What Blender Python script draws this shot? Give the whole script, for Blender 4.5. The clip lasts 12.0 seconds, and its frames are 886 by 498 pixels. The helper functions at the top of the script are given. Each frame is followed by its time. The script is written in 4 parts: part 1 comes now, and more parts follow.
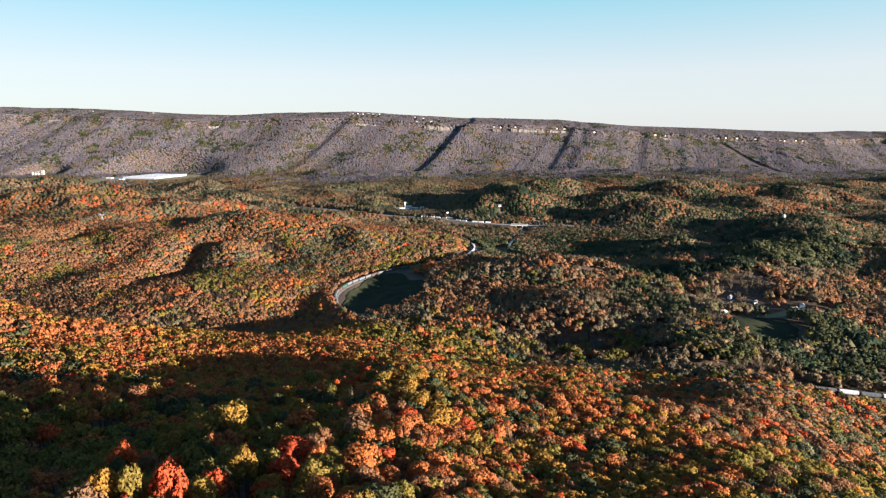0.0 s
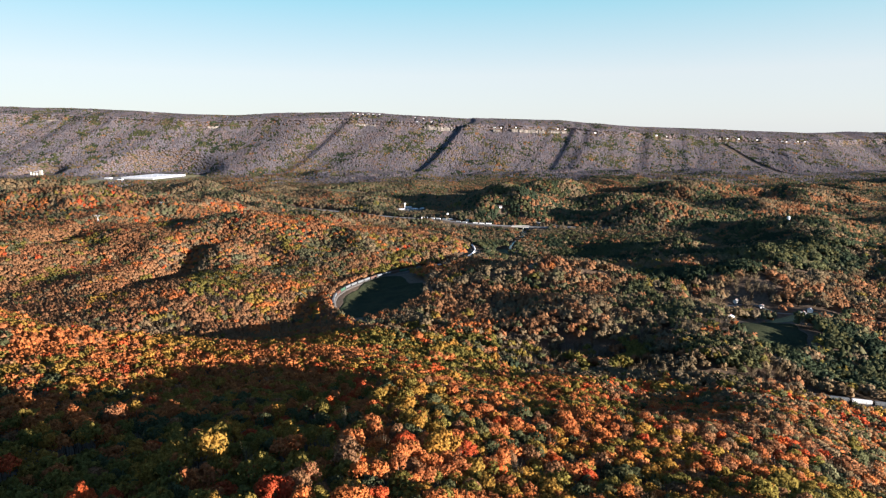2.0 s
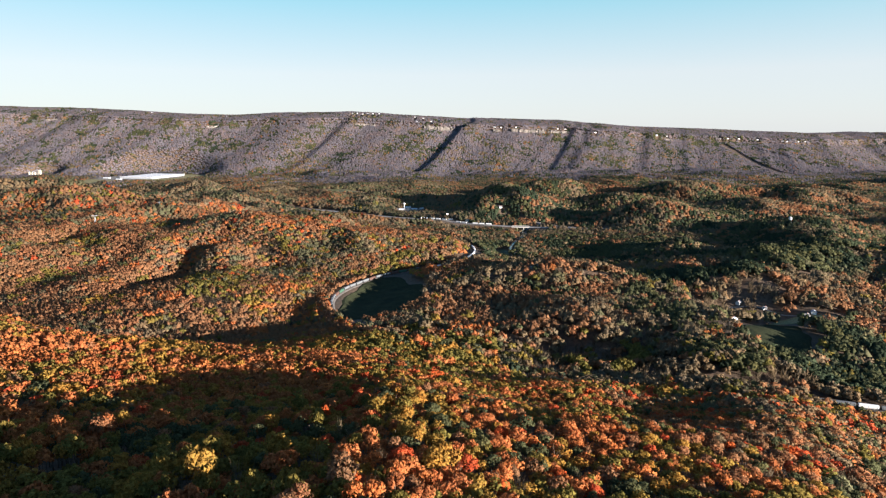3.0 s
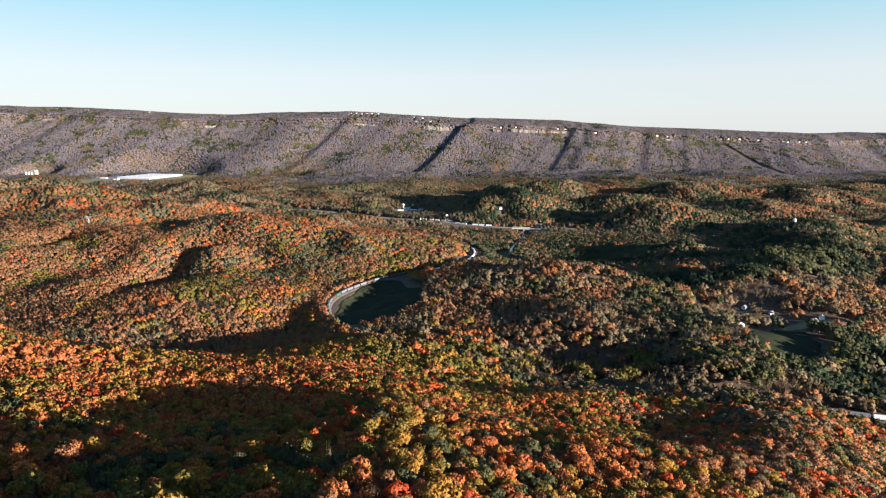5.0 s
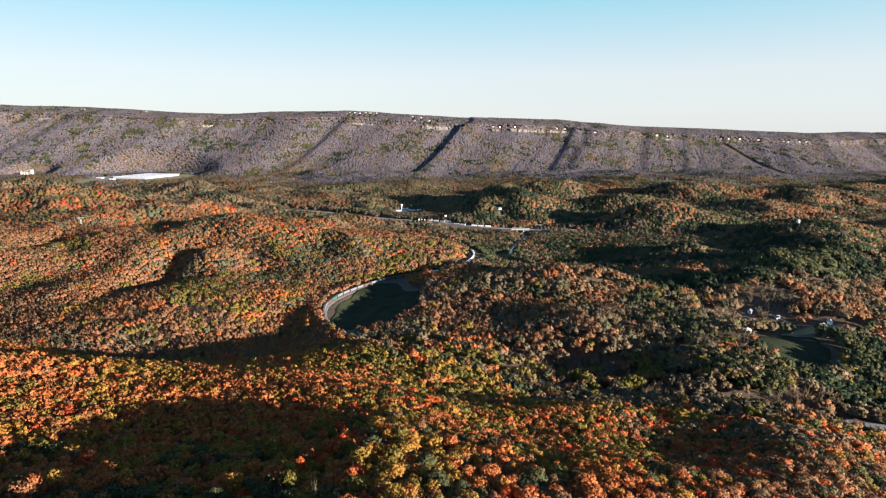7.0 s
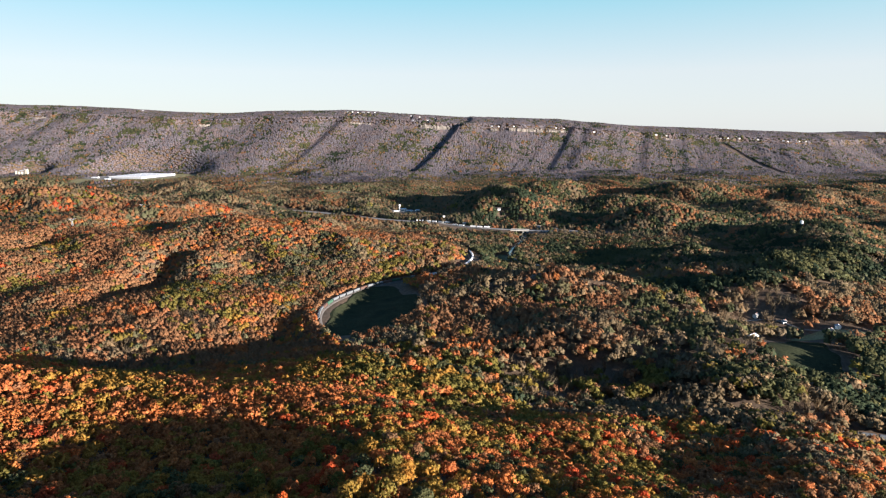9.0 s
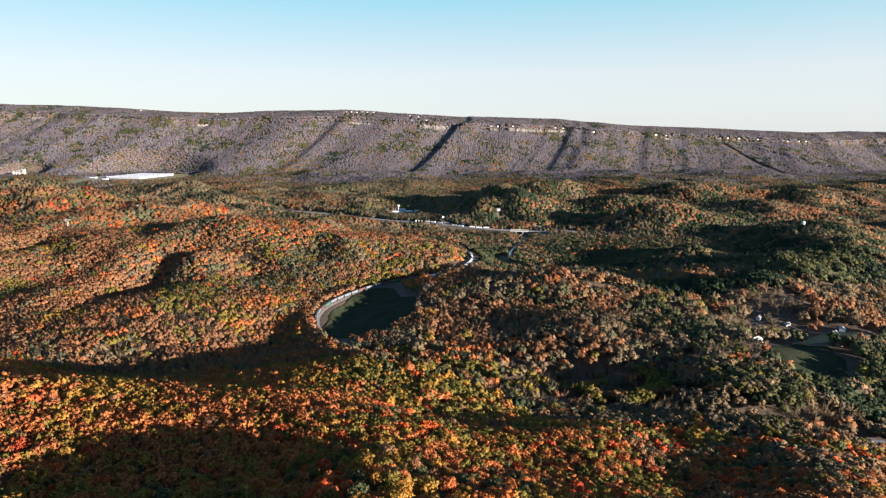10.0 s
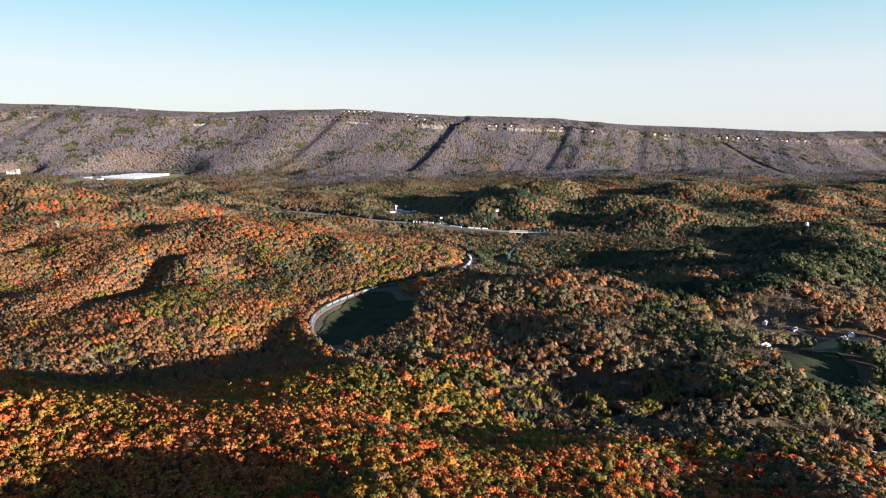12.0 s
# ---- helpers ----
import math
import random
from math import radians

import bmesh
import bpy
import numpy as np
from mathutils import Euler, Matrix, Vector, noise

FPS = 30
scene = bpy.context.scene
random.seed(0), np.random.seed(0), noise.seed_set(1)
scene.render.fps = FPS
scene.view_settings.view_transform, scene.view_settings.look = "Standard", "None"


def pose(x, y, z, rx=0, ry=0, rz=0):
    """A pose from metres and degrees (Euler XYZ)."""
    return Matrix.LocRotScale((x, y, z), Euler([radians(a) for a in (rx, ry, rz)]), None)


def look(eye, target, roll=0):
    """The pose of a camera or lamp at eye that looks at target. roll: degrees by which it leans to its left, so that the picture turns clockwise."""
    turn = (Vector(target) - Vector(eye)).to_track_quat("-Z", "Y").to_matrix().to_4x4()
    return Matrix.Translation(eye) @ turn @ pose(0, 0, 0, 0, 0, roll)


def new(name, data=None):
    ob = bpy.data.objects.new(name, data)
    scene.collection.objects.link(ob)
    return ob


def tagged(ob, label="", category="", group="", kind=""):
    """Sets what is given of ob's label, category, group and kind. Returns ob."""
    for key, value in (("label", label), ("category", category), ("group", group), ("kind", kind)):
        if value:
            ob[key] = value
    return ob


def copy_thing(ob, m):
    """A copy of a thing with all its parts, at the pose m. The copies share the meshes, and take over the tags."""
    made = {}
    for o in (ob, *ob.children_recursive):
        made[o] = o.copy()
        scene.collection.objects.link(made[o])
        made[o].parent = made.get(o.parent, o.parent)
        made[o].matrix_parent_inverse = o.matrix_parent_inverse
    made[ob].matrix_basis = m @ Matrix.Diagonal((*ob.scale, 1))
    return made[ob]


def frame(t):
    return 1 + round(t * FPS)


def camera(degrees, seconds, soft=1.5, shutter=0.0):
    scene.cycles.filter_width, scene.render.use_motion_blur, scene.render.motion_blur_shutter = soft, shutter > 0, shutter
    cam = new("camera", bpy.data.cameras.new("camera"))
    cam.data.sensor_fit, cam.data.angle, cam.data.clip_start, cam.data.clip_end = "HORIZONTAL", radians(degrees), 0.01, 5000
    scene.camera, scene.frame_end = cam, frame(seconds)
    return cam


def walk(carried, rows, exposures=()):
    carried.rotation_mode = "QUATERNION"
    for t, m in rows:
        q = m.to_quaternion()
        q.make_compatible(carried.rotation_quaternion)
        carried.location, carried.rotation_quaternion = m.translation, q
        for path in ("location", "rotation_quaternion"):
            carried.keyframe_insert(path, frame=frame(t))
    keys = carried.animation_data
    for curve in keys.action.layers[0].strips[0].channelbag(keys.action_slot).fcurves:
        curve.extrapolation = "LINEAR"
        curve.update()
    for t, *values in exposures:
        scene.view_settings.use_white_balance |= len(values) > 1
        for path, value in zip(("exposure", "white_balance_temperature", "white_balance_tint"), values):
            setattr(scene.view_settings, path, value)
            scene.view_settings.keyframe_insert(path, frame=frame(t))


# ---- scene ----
EXPOSURE, SUN, SKY, HAZE = 2.07, 5.45, 0.05, 4.8
# houses: x, y, turn, width, depth, wall height, kind
HOUSES = [
    (346, 699, 35, 12, 7, 2.8, "tin"), (471, 757, 20, 7.5, 6, 2.8, "white"), (484, 762, 60, 7, 6, 2.8, "tin"), (409, 809, 40, 7, 5, 2.6, "white"), (436, 792, 10, 5, 4, 2.3, "white"),
    (142, 925, 10, 14, 8, 3, "grey"), (162, 1672, 0, 8, 6, 3, "white"), (-274, 1838, 10, 8, 5, 3, "white"),
    (-697, 2070, 20, 16, 9, 4, "white"), (-675, 2085, 60, 12, 9, 4, "grey"), (-640, 2062, 10, 10, 8, 4, "white"), (1030, 1640, 15, 16, 9, 4, "white"), (1050, 1622, 80, 12, 9, 4, "tin"),
]
# houses along the mountain rim: x, y, kind
RIM_HOUSES = [
    (-600, 4020, "cream"), (-570, 4040, "cream"), (-535, 4045, "white"), (-500, 4050, "cream"), (-470, 4060, "cream"), (-430, 4090, "cream"),
    (-185, 3994, "cream"), (-131, 3996, "white"), (-29, 3986, "white"), (-166, 3815, "cream"), (-75, 3902, "white"),
    (321, 3712, "cream"), (362, 3712, "white"), (455, 3702, "white"), (722, 3728, "cream"), (770, 3735, "white"), (946, 3734, "white"), (1349, 3757, "cream"), (1418, 3756, "white"),
    (1771, 3768, "white"), (1816, 3773, "white"), (1894, 3769, "white"), (2010, 3775, "cream"), (2167, 3786, "cream"), (2196, 3772, "white"), (2283, 3771, "white"), (2333, 3768, "white"),
    (-2310, 3990, "white"), (-1900, 3960, "cream"), (-1420, 3990, "white"), (-2700, 3950, "white"),
]
# ---------- camera ----------
cam = camera(74.0, 12.0, soft=1.22)
PATH = [  # seconds, x, y, z, pitch, yaw, roll
    (0, 0.00, 0.00, 230.00, -11.285, 0.000, 0.133),
    (1, 0.05, 8.18, 230.16, -11.251, 0.028, 0.101),
    (2, 0.11, 16.55, 230.33, -11.260, 0.031, 0.068),
    (3, 0.17, 25.30, 230.51, -11.293, 0.011, 0.035),
    (4, 0.24, 34.57, 230.69, -11.295, -0.009, 0.007),
    (5, 0.34, 44.23, 230.88, -11.287, -0.038, -0.015),
    (6, 0.49, 54.09, 231.08, -11.305, -0.088, -0.032),
    (7, 0.70, 64.00, 231.28, -11.340, -0.152, -0.045),
    (8, 0.93, 73.97, 231.48, -11.374, -0.224, -0.054),
    (9, 1.12, 84.05, 231.68, -11.398, -0.300, -0.059),
    (10, 1.22, 94.28, 231.89, -11.410, -0.381, -0.061),
    (11, 1.25, 104.61, 232.09, -11.429, -0.473, -0.063),
    (12, 1.25, 115.00, 232.30, -11.458, -0.574, -0.066),
]
walk(cam, [(t, pose(x, y, z, 90 + p, r, w)) for t, x, y, z, p, w, r in PATH], [(0, EXPOSURE, 5850, 10), (12, EXPOSURE, 5850, 10)])

# ---------- sky and sun ----------
SUN_AZ, SUN_EL = radians(123), radians(9.3)
world = bpy.data.worlds.new("sky")
scene.world = world
world.use_nodes = True
wn, wl = world.node_tree.nodes, world.node_tree.links
sky = wn.new("ShaderNodeTexSky")
sky.sky_type = "NISHITA"
sky.sun_disc = False
sky.sun_elevation, sky.sun_rotation = SUN_EL, SUN_AZ
sky.altitude, sky.air_density, sky.dust_density, sky.ozone_density = 300, 1.0, 0.6, 2.0
# thin white haze over the blue, denser towards the horizon
gen = wn.new("ShaderNodeTexCoord")
sep = wn.new("ShaderNodeSeparateXYZ")
wl.new(gen.outputs["Generated"], sep.inputs[0])
haze = wn.new("ShaderNodeValToRGB")
for k, (p, c) in enumerate(((0.0, (.90, .885, .83)), (.09, (.89, .885, .83)), (.20, (.45, .775, .81)), (.34, (.20, .42, .66)), (.7, (.09, .22, .47)))):
    if k > 1:
        haze.color_ramp.elements.new(p)
    haze.color_ramp.elements[k].position, haze.color_ramp.elements[k].color = p, (*c, 1)
wl.new(sep.outputs["Z"], haze.inputs[0])
lift = wn.new("ShaderNodeVectorMath")
lift.operation = "SCALE"
lift.inputs["Scale"].default_value = HAZE
wl.new(haze.outputs["Color"], lift.inputs[0])
mixs = wn.new("ShaderNodeMix")
mixs.data_type = "RGBA"
mixs.inputs["Factor"].default_value = 0.8
wl.new(sky.outputs["Color"], mixs.inputs["A"])
wl.new(lift.outputs["Vector"], mixs.inputs["B"])
wn["Background"].inputs["Strength"].default_value = SKY
wl.new(mixs.outputs["Result"], wn["Background"].inputs["Color"])

sun_data = bpy.data.lights.new("sun", "SUN")
sun_data.energy, sun_data.angle, sun_data.color = SUN, radians(0.6), (1.0, 0.855, 0.715)
sun = new("sun", sun_data)
sun.matrix_world = look((1000 * math.sin(SUN_AZ) * math.cos(SUN_EL), 1000 * math.cos(SUN_AZ) * math.cos(SUN_EL), 1000 * math.sin(SUN_EL)), (0, 0, 0))


# ---------- materials ----------
def material(name, stops, scale=0.02, fine=1.0, rough=0.85, spec=0.2, metal=0.0, bump=0.0, per_thing=False, contrast=0.35, leafy=False):
    """Colour ramp over broad noise (or over a value of its own for each tree or thing), mottled by fine noise."""
    m = bpy.data.materials.new(name)
    m.use_nodes = True
    n, l = m.node_tree.nodes, m.node_tree.links
    b = n["Principled BSDF"]
    b.inputs["Roughness"].default_value, b.inputs["Metallic"].default_value = rough, metal
    b.inputs["Specular IOR Level"].default_value = spec
    geo = n.new("ShaderNodeNewGeometry")
    ramp = n.new("ShaderNodeValToRGB")
    e = ramp.color_ramp.elements
    while len(e) < len(stops):
        e.new(0.5)
    for k, c in enumerate(stops):
        e[k].position = k / max(1, len(stops) - 1)
        e[k].color = (*c, 1)
    if per_thing:
        att = n.new("ShaderNodeAttribute")
        att.attribute_name = "own"
        info = n.new("ShaderNodeObjectInfo")
        add = n.new("ShaderNodeMath")
        add.operation = "ADD"
        fr = n.new("ShaderNodeMath")
        fr.operation = "FRACT"
        l.new(att.outputs["Fac"], add.inputs[0])
        l.new(info.outputs["Random"], add.inputs[1])
        l.new(add.outputs[0], fr.inputs[0])
        l.new(fr.outputs[0], ramp.inputs[0])
    else:
        big = n.new("ShaderNodeTexNoise")
        big.inputs["Scale"].default_value, big.inputs["Detail"].default_value = scale, 5
        l.new(geo.outputs["Position"], big.inputs["Vector"])
        mr = n.new("ShaderNodeMapRange")
        mr.inputs["From Min"].default_value, mr.inputs["From Max"].default_value = 0.32, 0.68
        l.new(big.outputs["Fac"], mr.inputs["Value"])
        l.new(mr.outputs["Result"], ramp.inputs[0])
    small = n.new("ShaderNodeTexNoise")
    small.inputs["Scale"].default_value, small.inputs["Detail"].default_value = fine, 3
    l.new(geo.outputs["Position"], small.inputs["Vector"])
    mr2 = n.new("ShaderNodeMapRange")
    mr2.inputs["From Min"].default_value, mr2.inputs["From Max"].default_value = 0.3, 0.7
    mr2.inputs["To Min"].default_value, mr2.inputs["To Max"].default_value = 1 - contrast, 1 + contrast
    l.new(small.outputs["Fac"], mr2.inputs["Value"])
    mul = n.new("ShaderNodeVectorMath")
    mul.operation = "SCALE"
    l.new(ramp.outputs["Color"], mul.inputs[0])
    l.new(mr2.outputs["Result"], mul.inputs["Scale"])
    l.new(mul.outputs["Vector"], b.inputs["Base Color"])
    if leafy:
        b.inputs["Specular IOR Level"].default_value = 0.03
        # leaves take most of their shading from the rounded form of the crown
        way = n.new("ShaderNodeAttribute")
        way.attribute_name = "form"
        turn = n.new("ShaderNodeVectorTransform")
        turn.vector_type, turn.convert_from, turn.convert_to = "NORMAL", "OBJECT", "WORLD"
        l.new(way.outputs["Vector"], turn.inputs[0])
        tuft = n.new("ShaderNodeBump")
        tuft.inputs["Strength"].default_value, tuft.inputs["Distance"].default_value = 0.3, 0.5
        l.new(small.outputs["Fac"], tuft.inputs["Height"])
        l.new(turn.outputs[0], tuft.inputs["Normal"])
        l.new(tuft.outputs["Normal"], b.inputs["Normal"])
        thin = n.new("ShaderNodeBsdfTranslucent")
        l.new(mul.outputs["Vector"], thin.inputs["Color"])
        both = n.new("ShaderNodeMixShader")
        both.inputs["Fac"].default_value = 0.42
        l.new(b.outputs[0], both.inputs[1])
        l.new(thin.outputs[0], both.inputs[2])
        l.new(both.outputs[0], n["Material Output"].inputs["Surface"])
    if bump:
        bp = n.new("ShaderNodeBump")
        bp.inputs["Strength"].default_value, bp.inputs["Distance"].default_value = 0.6, bump
        l.new(small.outputs["Fac"], bp.inputs["Height"])
        l.new(bp.outputs["Normal"], b.inputs["Normal"])
    return m


LEAF = {
    "orange": material("leaf_orange", [(.47, .150, .050), (.38, .136, .048), (.51, .176, .052), (.34, .124, .048), (.46, .164, .050)], fine=1.3, per_thing=True, leafy=True, contrast=.45),
    "gold": material("leaf_gold", [(.355, .186, .038), (.265, .174, .038), (.385, .188, .038), (.245, .166, .038)], fine=1.3, per_thing=True, leafy=True, contrast=.45),
    "olive": material("leaf_olive", [(.198, .154, .036), (.150, .128, .034), (.232, .164, .038), (.170, .138, .036)], fine=1.3, per_thing=True, leafy=True, contrast=.45),
    "red": material("leaf_red", [(.52, .100, .034), (.44, .082, .033), (.54, .130, .034)], fine=1.3, per_thing=True, leafy=True, contrast=.45),
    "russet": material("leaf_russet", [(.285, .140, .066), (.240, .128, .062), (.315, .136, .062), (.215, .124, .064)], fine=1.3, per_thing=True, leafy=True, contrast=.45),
    "pine": material("needle_green", [(.042, .056, .031), (.055, .068, .036), (.036, .050, .031)], fine=.6, per_thing=True, leafy=True),
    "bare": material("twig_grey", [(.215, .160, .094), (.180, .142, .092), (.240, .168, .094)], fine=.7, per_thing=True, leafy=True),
    # mauve-brown twigs, made bluer and paler to put distance haze in the colour
    "mauve": material("wood_mauve_haze", [(.198, .164, .162), (.172, .155, .168), (.224, .164, .148), (.158, .150, .168)], scale=.01, fine=.08, per_thing=True, leafy=True),
    "green": material("leaf_dark_green", [(.104, .102, .044), (.080, .086, .042), (.124, .114, .046)], fine=1.3, per_thing=True, leafy=True, contrast=.45),
    "tan": material("leaf_tan", [(.212, .150, .080), (.175, .134, .080), (.236, .152, .076), (.158, .124, .080)], fine=1.3, per_thing=True, leafy=True, contrast=.45),
    "sage": material("leaf_sage", [(.142, .130, .066), (.112, .112, .062), (.166, .138, .068)], fine=1.3, per_thing=True, leafy=True, contrast=.45),
}
BARK = material("bark", [(.10, .075, .055), (.16, .12, .09)], scale=.5, fine=3, bump=.05)
SOIL = material("leaf_litter", [(.075, .052, .034), (.095, .064, .042), (.058, .044, .031)], scale=.012, fine=.25, bump=.4)
GRASS = material("meadow_grass", [(.065, .07, .03), (.09, .085, .04), (.05, .06, .028)], scale=.03, fine=.5, bump=.1)
# grass with the shade of woods and knoll put into its colour
SHADE_GRASS = material("shade_dark_grass", [(.022, .027, .015), (.032, .035, .018), (.017, .022, .013)], scale=.03, fine=.5, rough=1.0, spec=.03, bump=.3)
DRYGRASS = material("dry_grass", [(.22, .18, .08), (.17, .15, .06), (.27, .20, .10)], scale=.03, fine=.5, bump=.1)
ASPHALT = material("asphalt", [(.18, .165, .15), (.22, .205, .185)], scale=.1, fine=2, contrast=.15)
GRAVEL = material("gravel", [(.22, .195, .17), (.17, .15, .13), (.26, .235, .20)], scale=.08, fine=2.5, bump=.05)
BALLAST = material("ballast", [(.10, .09, .082), (.14, .125, .112)], scale=.2, fine=3, bump=.05)
STEEL = material("rail_steel", [(.28, .25, .23), (.35, .32, .30)], scale=1, fine=4, rough=.4, metal=.8)
TIE = material("tie_wood", [(.07, .055, .045), (.10, .08, .065)], scale=1, fine=4)
WHITE = material("white_paint", [(.74, .72, .69), (.64, .63, .60)], scale=.05, fine=.8, rough=.5, contrast=.06)
GREYM = material("grey_metal", [(.34, .35, .36), (.26, .27, .28)], scale=.3, fine=2, rough=.5, contrast=.15)
HOPPERM = material("hopper_grey", [(.135, .142, .145), (.11, .116, .12)], scale=.3, fine=2, rough=.55, contrast=.2)
RUSTM = material("rust_metal", [(.075, .045, .036), (.10, .056, .042)], scale=.4, fine=2, rough=.7, contrast=.25)
GREENM = material("green_metal", [(.04, .085, .058), (.05, .105, .068)], scale=.4, fine=2, rough=.5, contrast=.15)
DARKM = material("dark_metal", [(.03, .03, .032), (.05, .05, .05)], scale=.5, fine=3, rough=.6)
ROOF = material("shingle_grey", [(.16, .15, .15), (.22, .21, .20)], scale=.3, fine=3, bump=.02)
ROOFL = material("metal_roof", [(.48, .49, .50), (.42, .43, .45)], scale=.1, fine=1, rough=.4, contrast=.08)
BRICK = material("brick_red", [(.30, .13, .09), (.24, .11, .08)], scale=.4, fine=4)
GLASS = material("window_glass", [(.03, .04, .05), (.05, .06, .07)], scale=.5, fine=1, rough=.08, spec=.6)
MEMBRANE = material("roof_membrane", [(.80, .78, .75), (.74, .72, .69)], scale=.02, fine=.3, rough=.45, spec=.5, contrast=.05)
CONC = material("concrete", [(.40, .375, .33), (.34, .32, .285)], scale=.1, fine=1, contrast=.1)
CREAM = material("cream_concrete", [(.34, .31, .245), (.28, .255, .205)], scale=.1, fine=.6, contrast=.15)
ROCK = material("sandstone", [(.20, .172, .145), (.13, .115, .10), (.26, .225, .19)], scale=.03, fine=.2, bump=.6, contrast=.4)
WATERM = material("river_water", [(.05, .06, .055), (.06, .075, .07)], scale=.01, fine=.3, rough=.12, spec=.6, contrast=.1, bump=.02)

# ---------- height of the ground ----------
LAT = np.random.RandomState(7).rand(256, 256)


def vnoise(x, y, size, seed=0):
    u, v = np.asarray(x) / size + 37.3 * seed, np.asarray(y) / size + 91.7 * seed
    i, j = np.floor(u).astype(int), np.floor(v).astype(int)
    a, b = u - i, v - j
    a, b = a * a * (3 - 2 * a), b * b * (3 - 2 * b)
    g = lambda p, q: LAT[p % 256, q % 256]
    return (g(i, j) * (1 - a) + g(i + 1, j) * a) * (1 - b) + (g(i, j + 1) * (1 - a) + g(i + 1, j + 1) * a) * b - .5


def fbm(x, y, size, seed=0, octaves=4):
    return sum(vnoise(x, y, size / 2 ** k, seed + k) * .5 ** k for k in range(octaves))


def ramp01(v, a, b):
    s = np.clip((v - a) / (b - a), 0, 1)
    return s * s * (3 - 2 * s)


# hills: x, y, long half-width, cross half-width, turn in degrees, height
KNOLL = [  # the wooded knoll under the camera, its spurs and hollows
    (-44, 65, 253, 209, -15, 168), (-309, 426, 198, 123, -9, 134), (-231, 451, 201, 92, -55, -72),
    (-85, 165, 42, 60, 0, -7), (-105, 265, 40, 55, 0, -8), (-18, 225, 28, 80, 0, 3.5), (68, 185, 34, 45, 0, -8), (-40, 560, 90, 60, 0, 8), (168, 385, 48, 72, 10, -27), (108, 478, 52, 36, 0, -15), (100, 612, 60, 34, 0, -17),
]
NEAR_RIDGES = [  # low ridges beyond the railway, with the long scarp that faces away from the sun
    (660, 1080, 260, 62, 52, 30), (460, 1165, 34, 26, 0, 14), (740, 1290, 60, 80, 0, 24), (50, 790, 85, 110, 0, 33), (205, 885, 130, 45, -10, 24),
    # the hill at (820, 870) is unseen, added to shade the slopes beyond
    (200, 680, 150, 90, 0, 12), (820, 870, 75, 70, 0, 40), (900, 960, 130, 120, 0, 30), (240, 1190, 130, 70, 60, -10),
]
WEST_HILLS = [  # orange hills beyond the flats, cut by ravines
    (-330, 1170, 190, 115, 0, 62), (-30, 1110, 90, 85, 0, 22), (-340, 985, 120, 60, 0, 16), (-740, 1060, 150, 140, 0, 62), (-760, 1340, 160, 130, 0, 44),
    (-432, 945, 26, 80, -6, -24), (-705, 1085, 28, 40, 0, -20), (-628, 1035, 34, 28, 0, -14), (-520, 1130, 30, 60, 20, -14), (-180, 1180, 28, 60, -15, -14),
    (-1080, 1620, 320, 200, 0, 74), (-1550, 1500, 260, 220, 0, 50), (-560, 1500, 110, 110, 0, 24),
]
VALLEY_HILLS = [
    (112, 1728, 58, 45, 0, 34), (800, 1330, 150, 80, -10, 20), (500, 1530, 150, 58, 0, 44), (880, 1640, 170, 75, 0, 55), (780, 2000, 220, 80, 0, 57),
    (520, 1760, 160, 60, 0, 44), (1150, 1900, 160, 80, 0, 47), (170, 1890, 120, 110, 0, 62), (230, 1720, 90, 60, 0, 34), (360, 2180, 200, 80, 0, 52), (1300, 1300, 160, 130, 0, 44),
]
FAR_HILLS = [
    (1450, 2300, 260, 100, 0, 30), (-500, 2030, 240, 100, 0, 34), (1000, 2400, 240, 90, 0, 20), (620, 2560, 220, 80, 0, 14),
    (-300, 2420, 200, 80, 0, 22), (1900, 2500, 260, 110, 0, 24), (-900, 2250, 260, 90, 0, 31),
]
RISES = [  # lesser rises
    (192, 384, 65, 65, 0, 42), (-380, 746, 95, 95, 0, 35), (434, 954, 140, 140, 0, 12), (323, 660, 65, 65, 0, 13), (715, 1086, 65, 65, 0, 12), (434, 914, 45, 45, 0, 8), (-500, 1071, 65, 65, 0, 15), (-205, 847, 45, 45, 0, 12),
    (167, 714, 45, 45, 0, 10), (135, 359, 45, 45, 0, 12), (-512, 833, 45, 45, 0, 15), (205, 931, 45, 45, 0, 10), (-197, 499, 95, 95, 0, 3),
]
DIPS = [  # lesser dips
    (-667, 1204, 140, 140, 0, -25), (46, 768, 65, 65, 0, -26), (146, 584, 45, 45, 0, -12), (400, 778, 45, 45, 0, -16), (-315, 439, 45, 45, 0, -17), (752, 1284, 45, 45, 0, -15), (-560, 967, 45, 45, 0, -11), (-10, 131, 45, 45, 0, -9),
    (-197, 731, 45, 45, 0, -7), (251, 397, 45, 45, 0, -5), (546, 936, 45, 45, 0, -7), (31, 644, 65, 65, 0, -9), (325, 887, 45, 45, 0, -5), (-748, 1033, 65, 65, 0, -9), (-627, 1244, 45, 45, 0, -7),
]
HUMPS = [  # small unevenness of the slopes
    (465, 892, 40, 40, 0, 16), (49, 357, 40, 40, 0, -12), (-379, 922, 28, 28, 0, -8), (-361, 994, 28, 28, 0, 9), (289, 537, 40, 40, 0, 8), (167, 674, 28, 28, 0, 6), (-64, 481, 60, 60, 0, -9),
    (295, 889, 28, 28, 0, -8), (207, 599, 28, 28, 0, -6), (133, 1165, 95, 95, 0, -11), (424, 744, 40, 40, 0, -7), (52, 868, 28, 28, 0, 9), (-249, 1028, 28, 28, 0, 7), (175, 298, 40, 40, 0, 6), (116, 490, 28, 28, 0, 8),
]
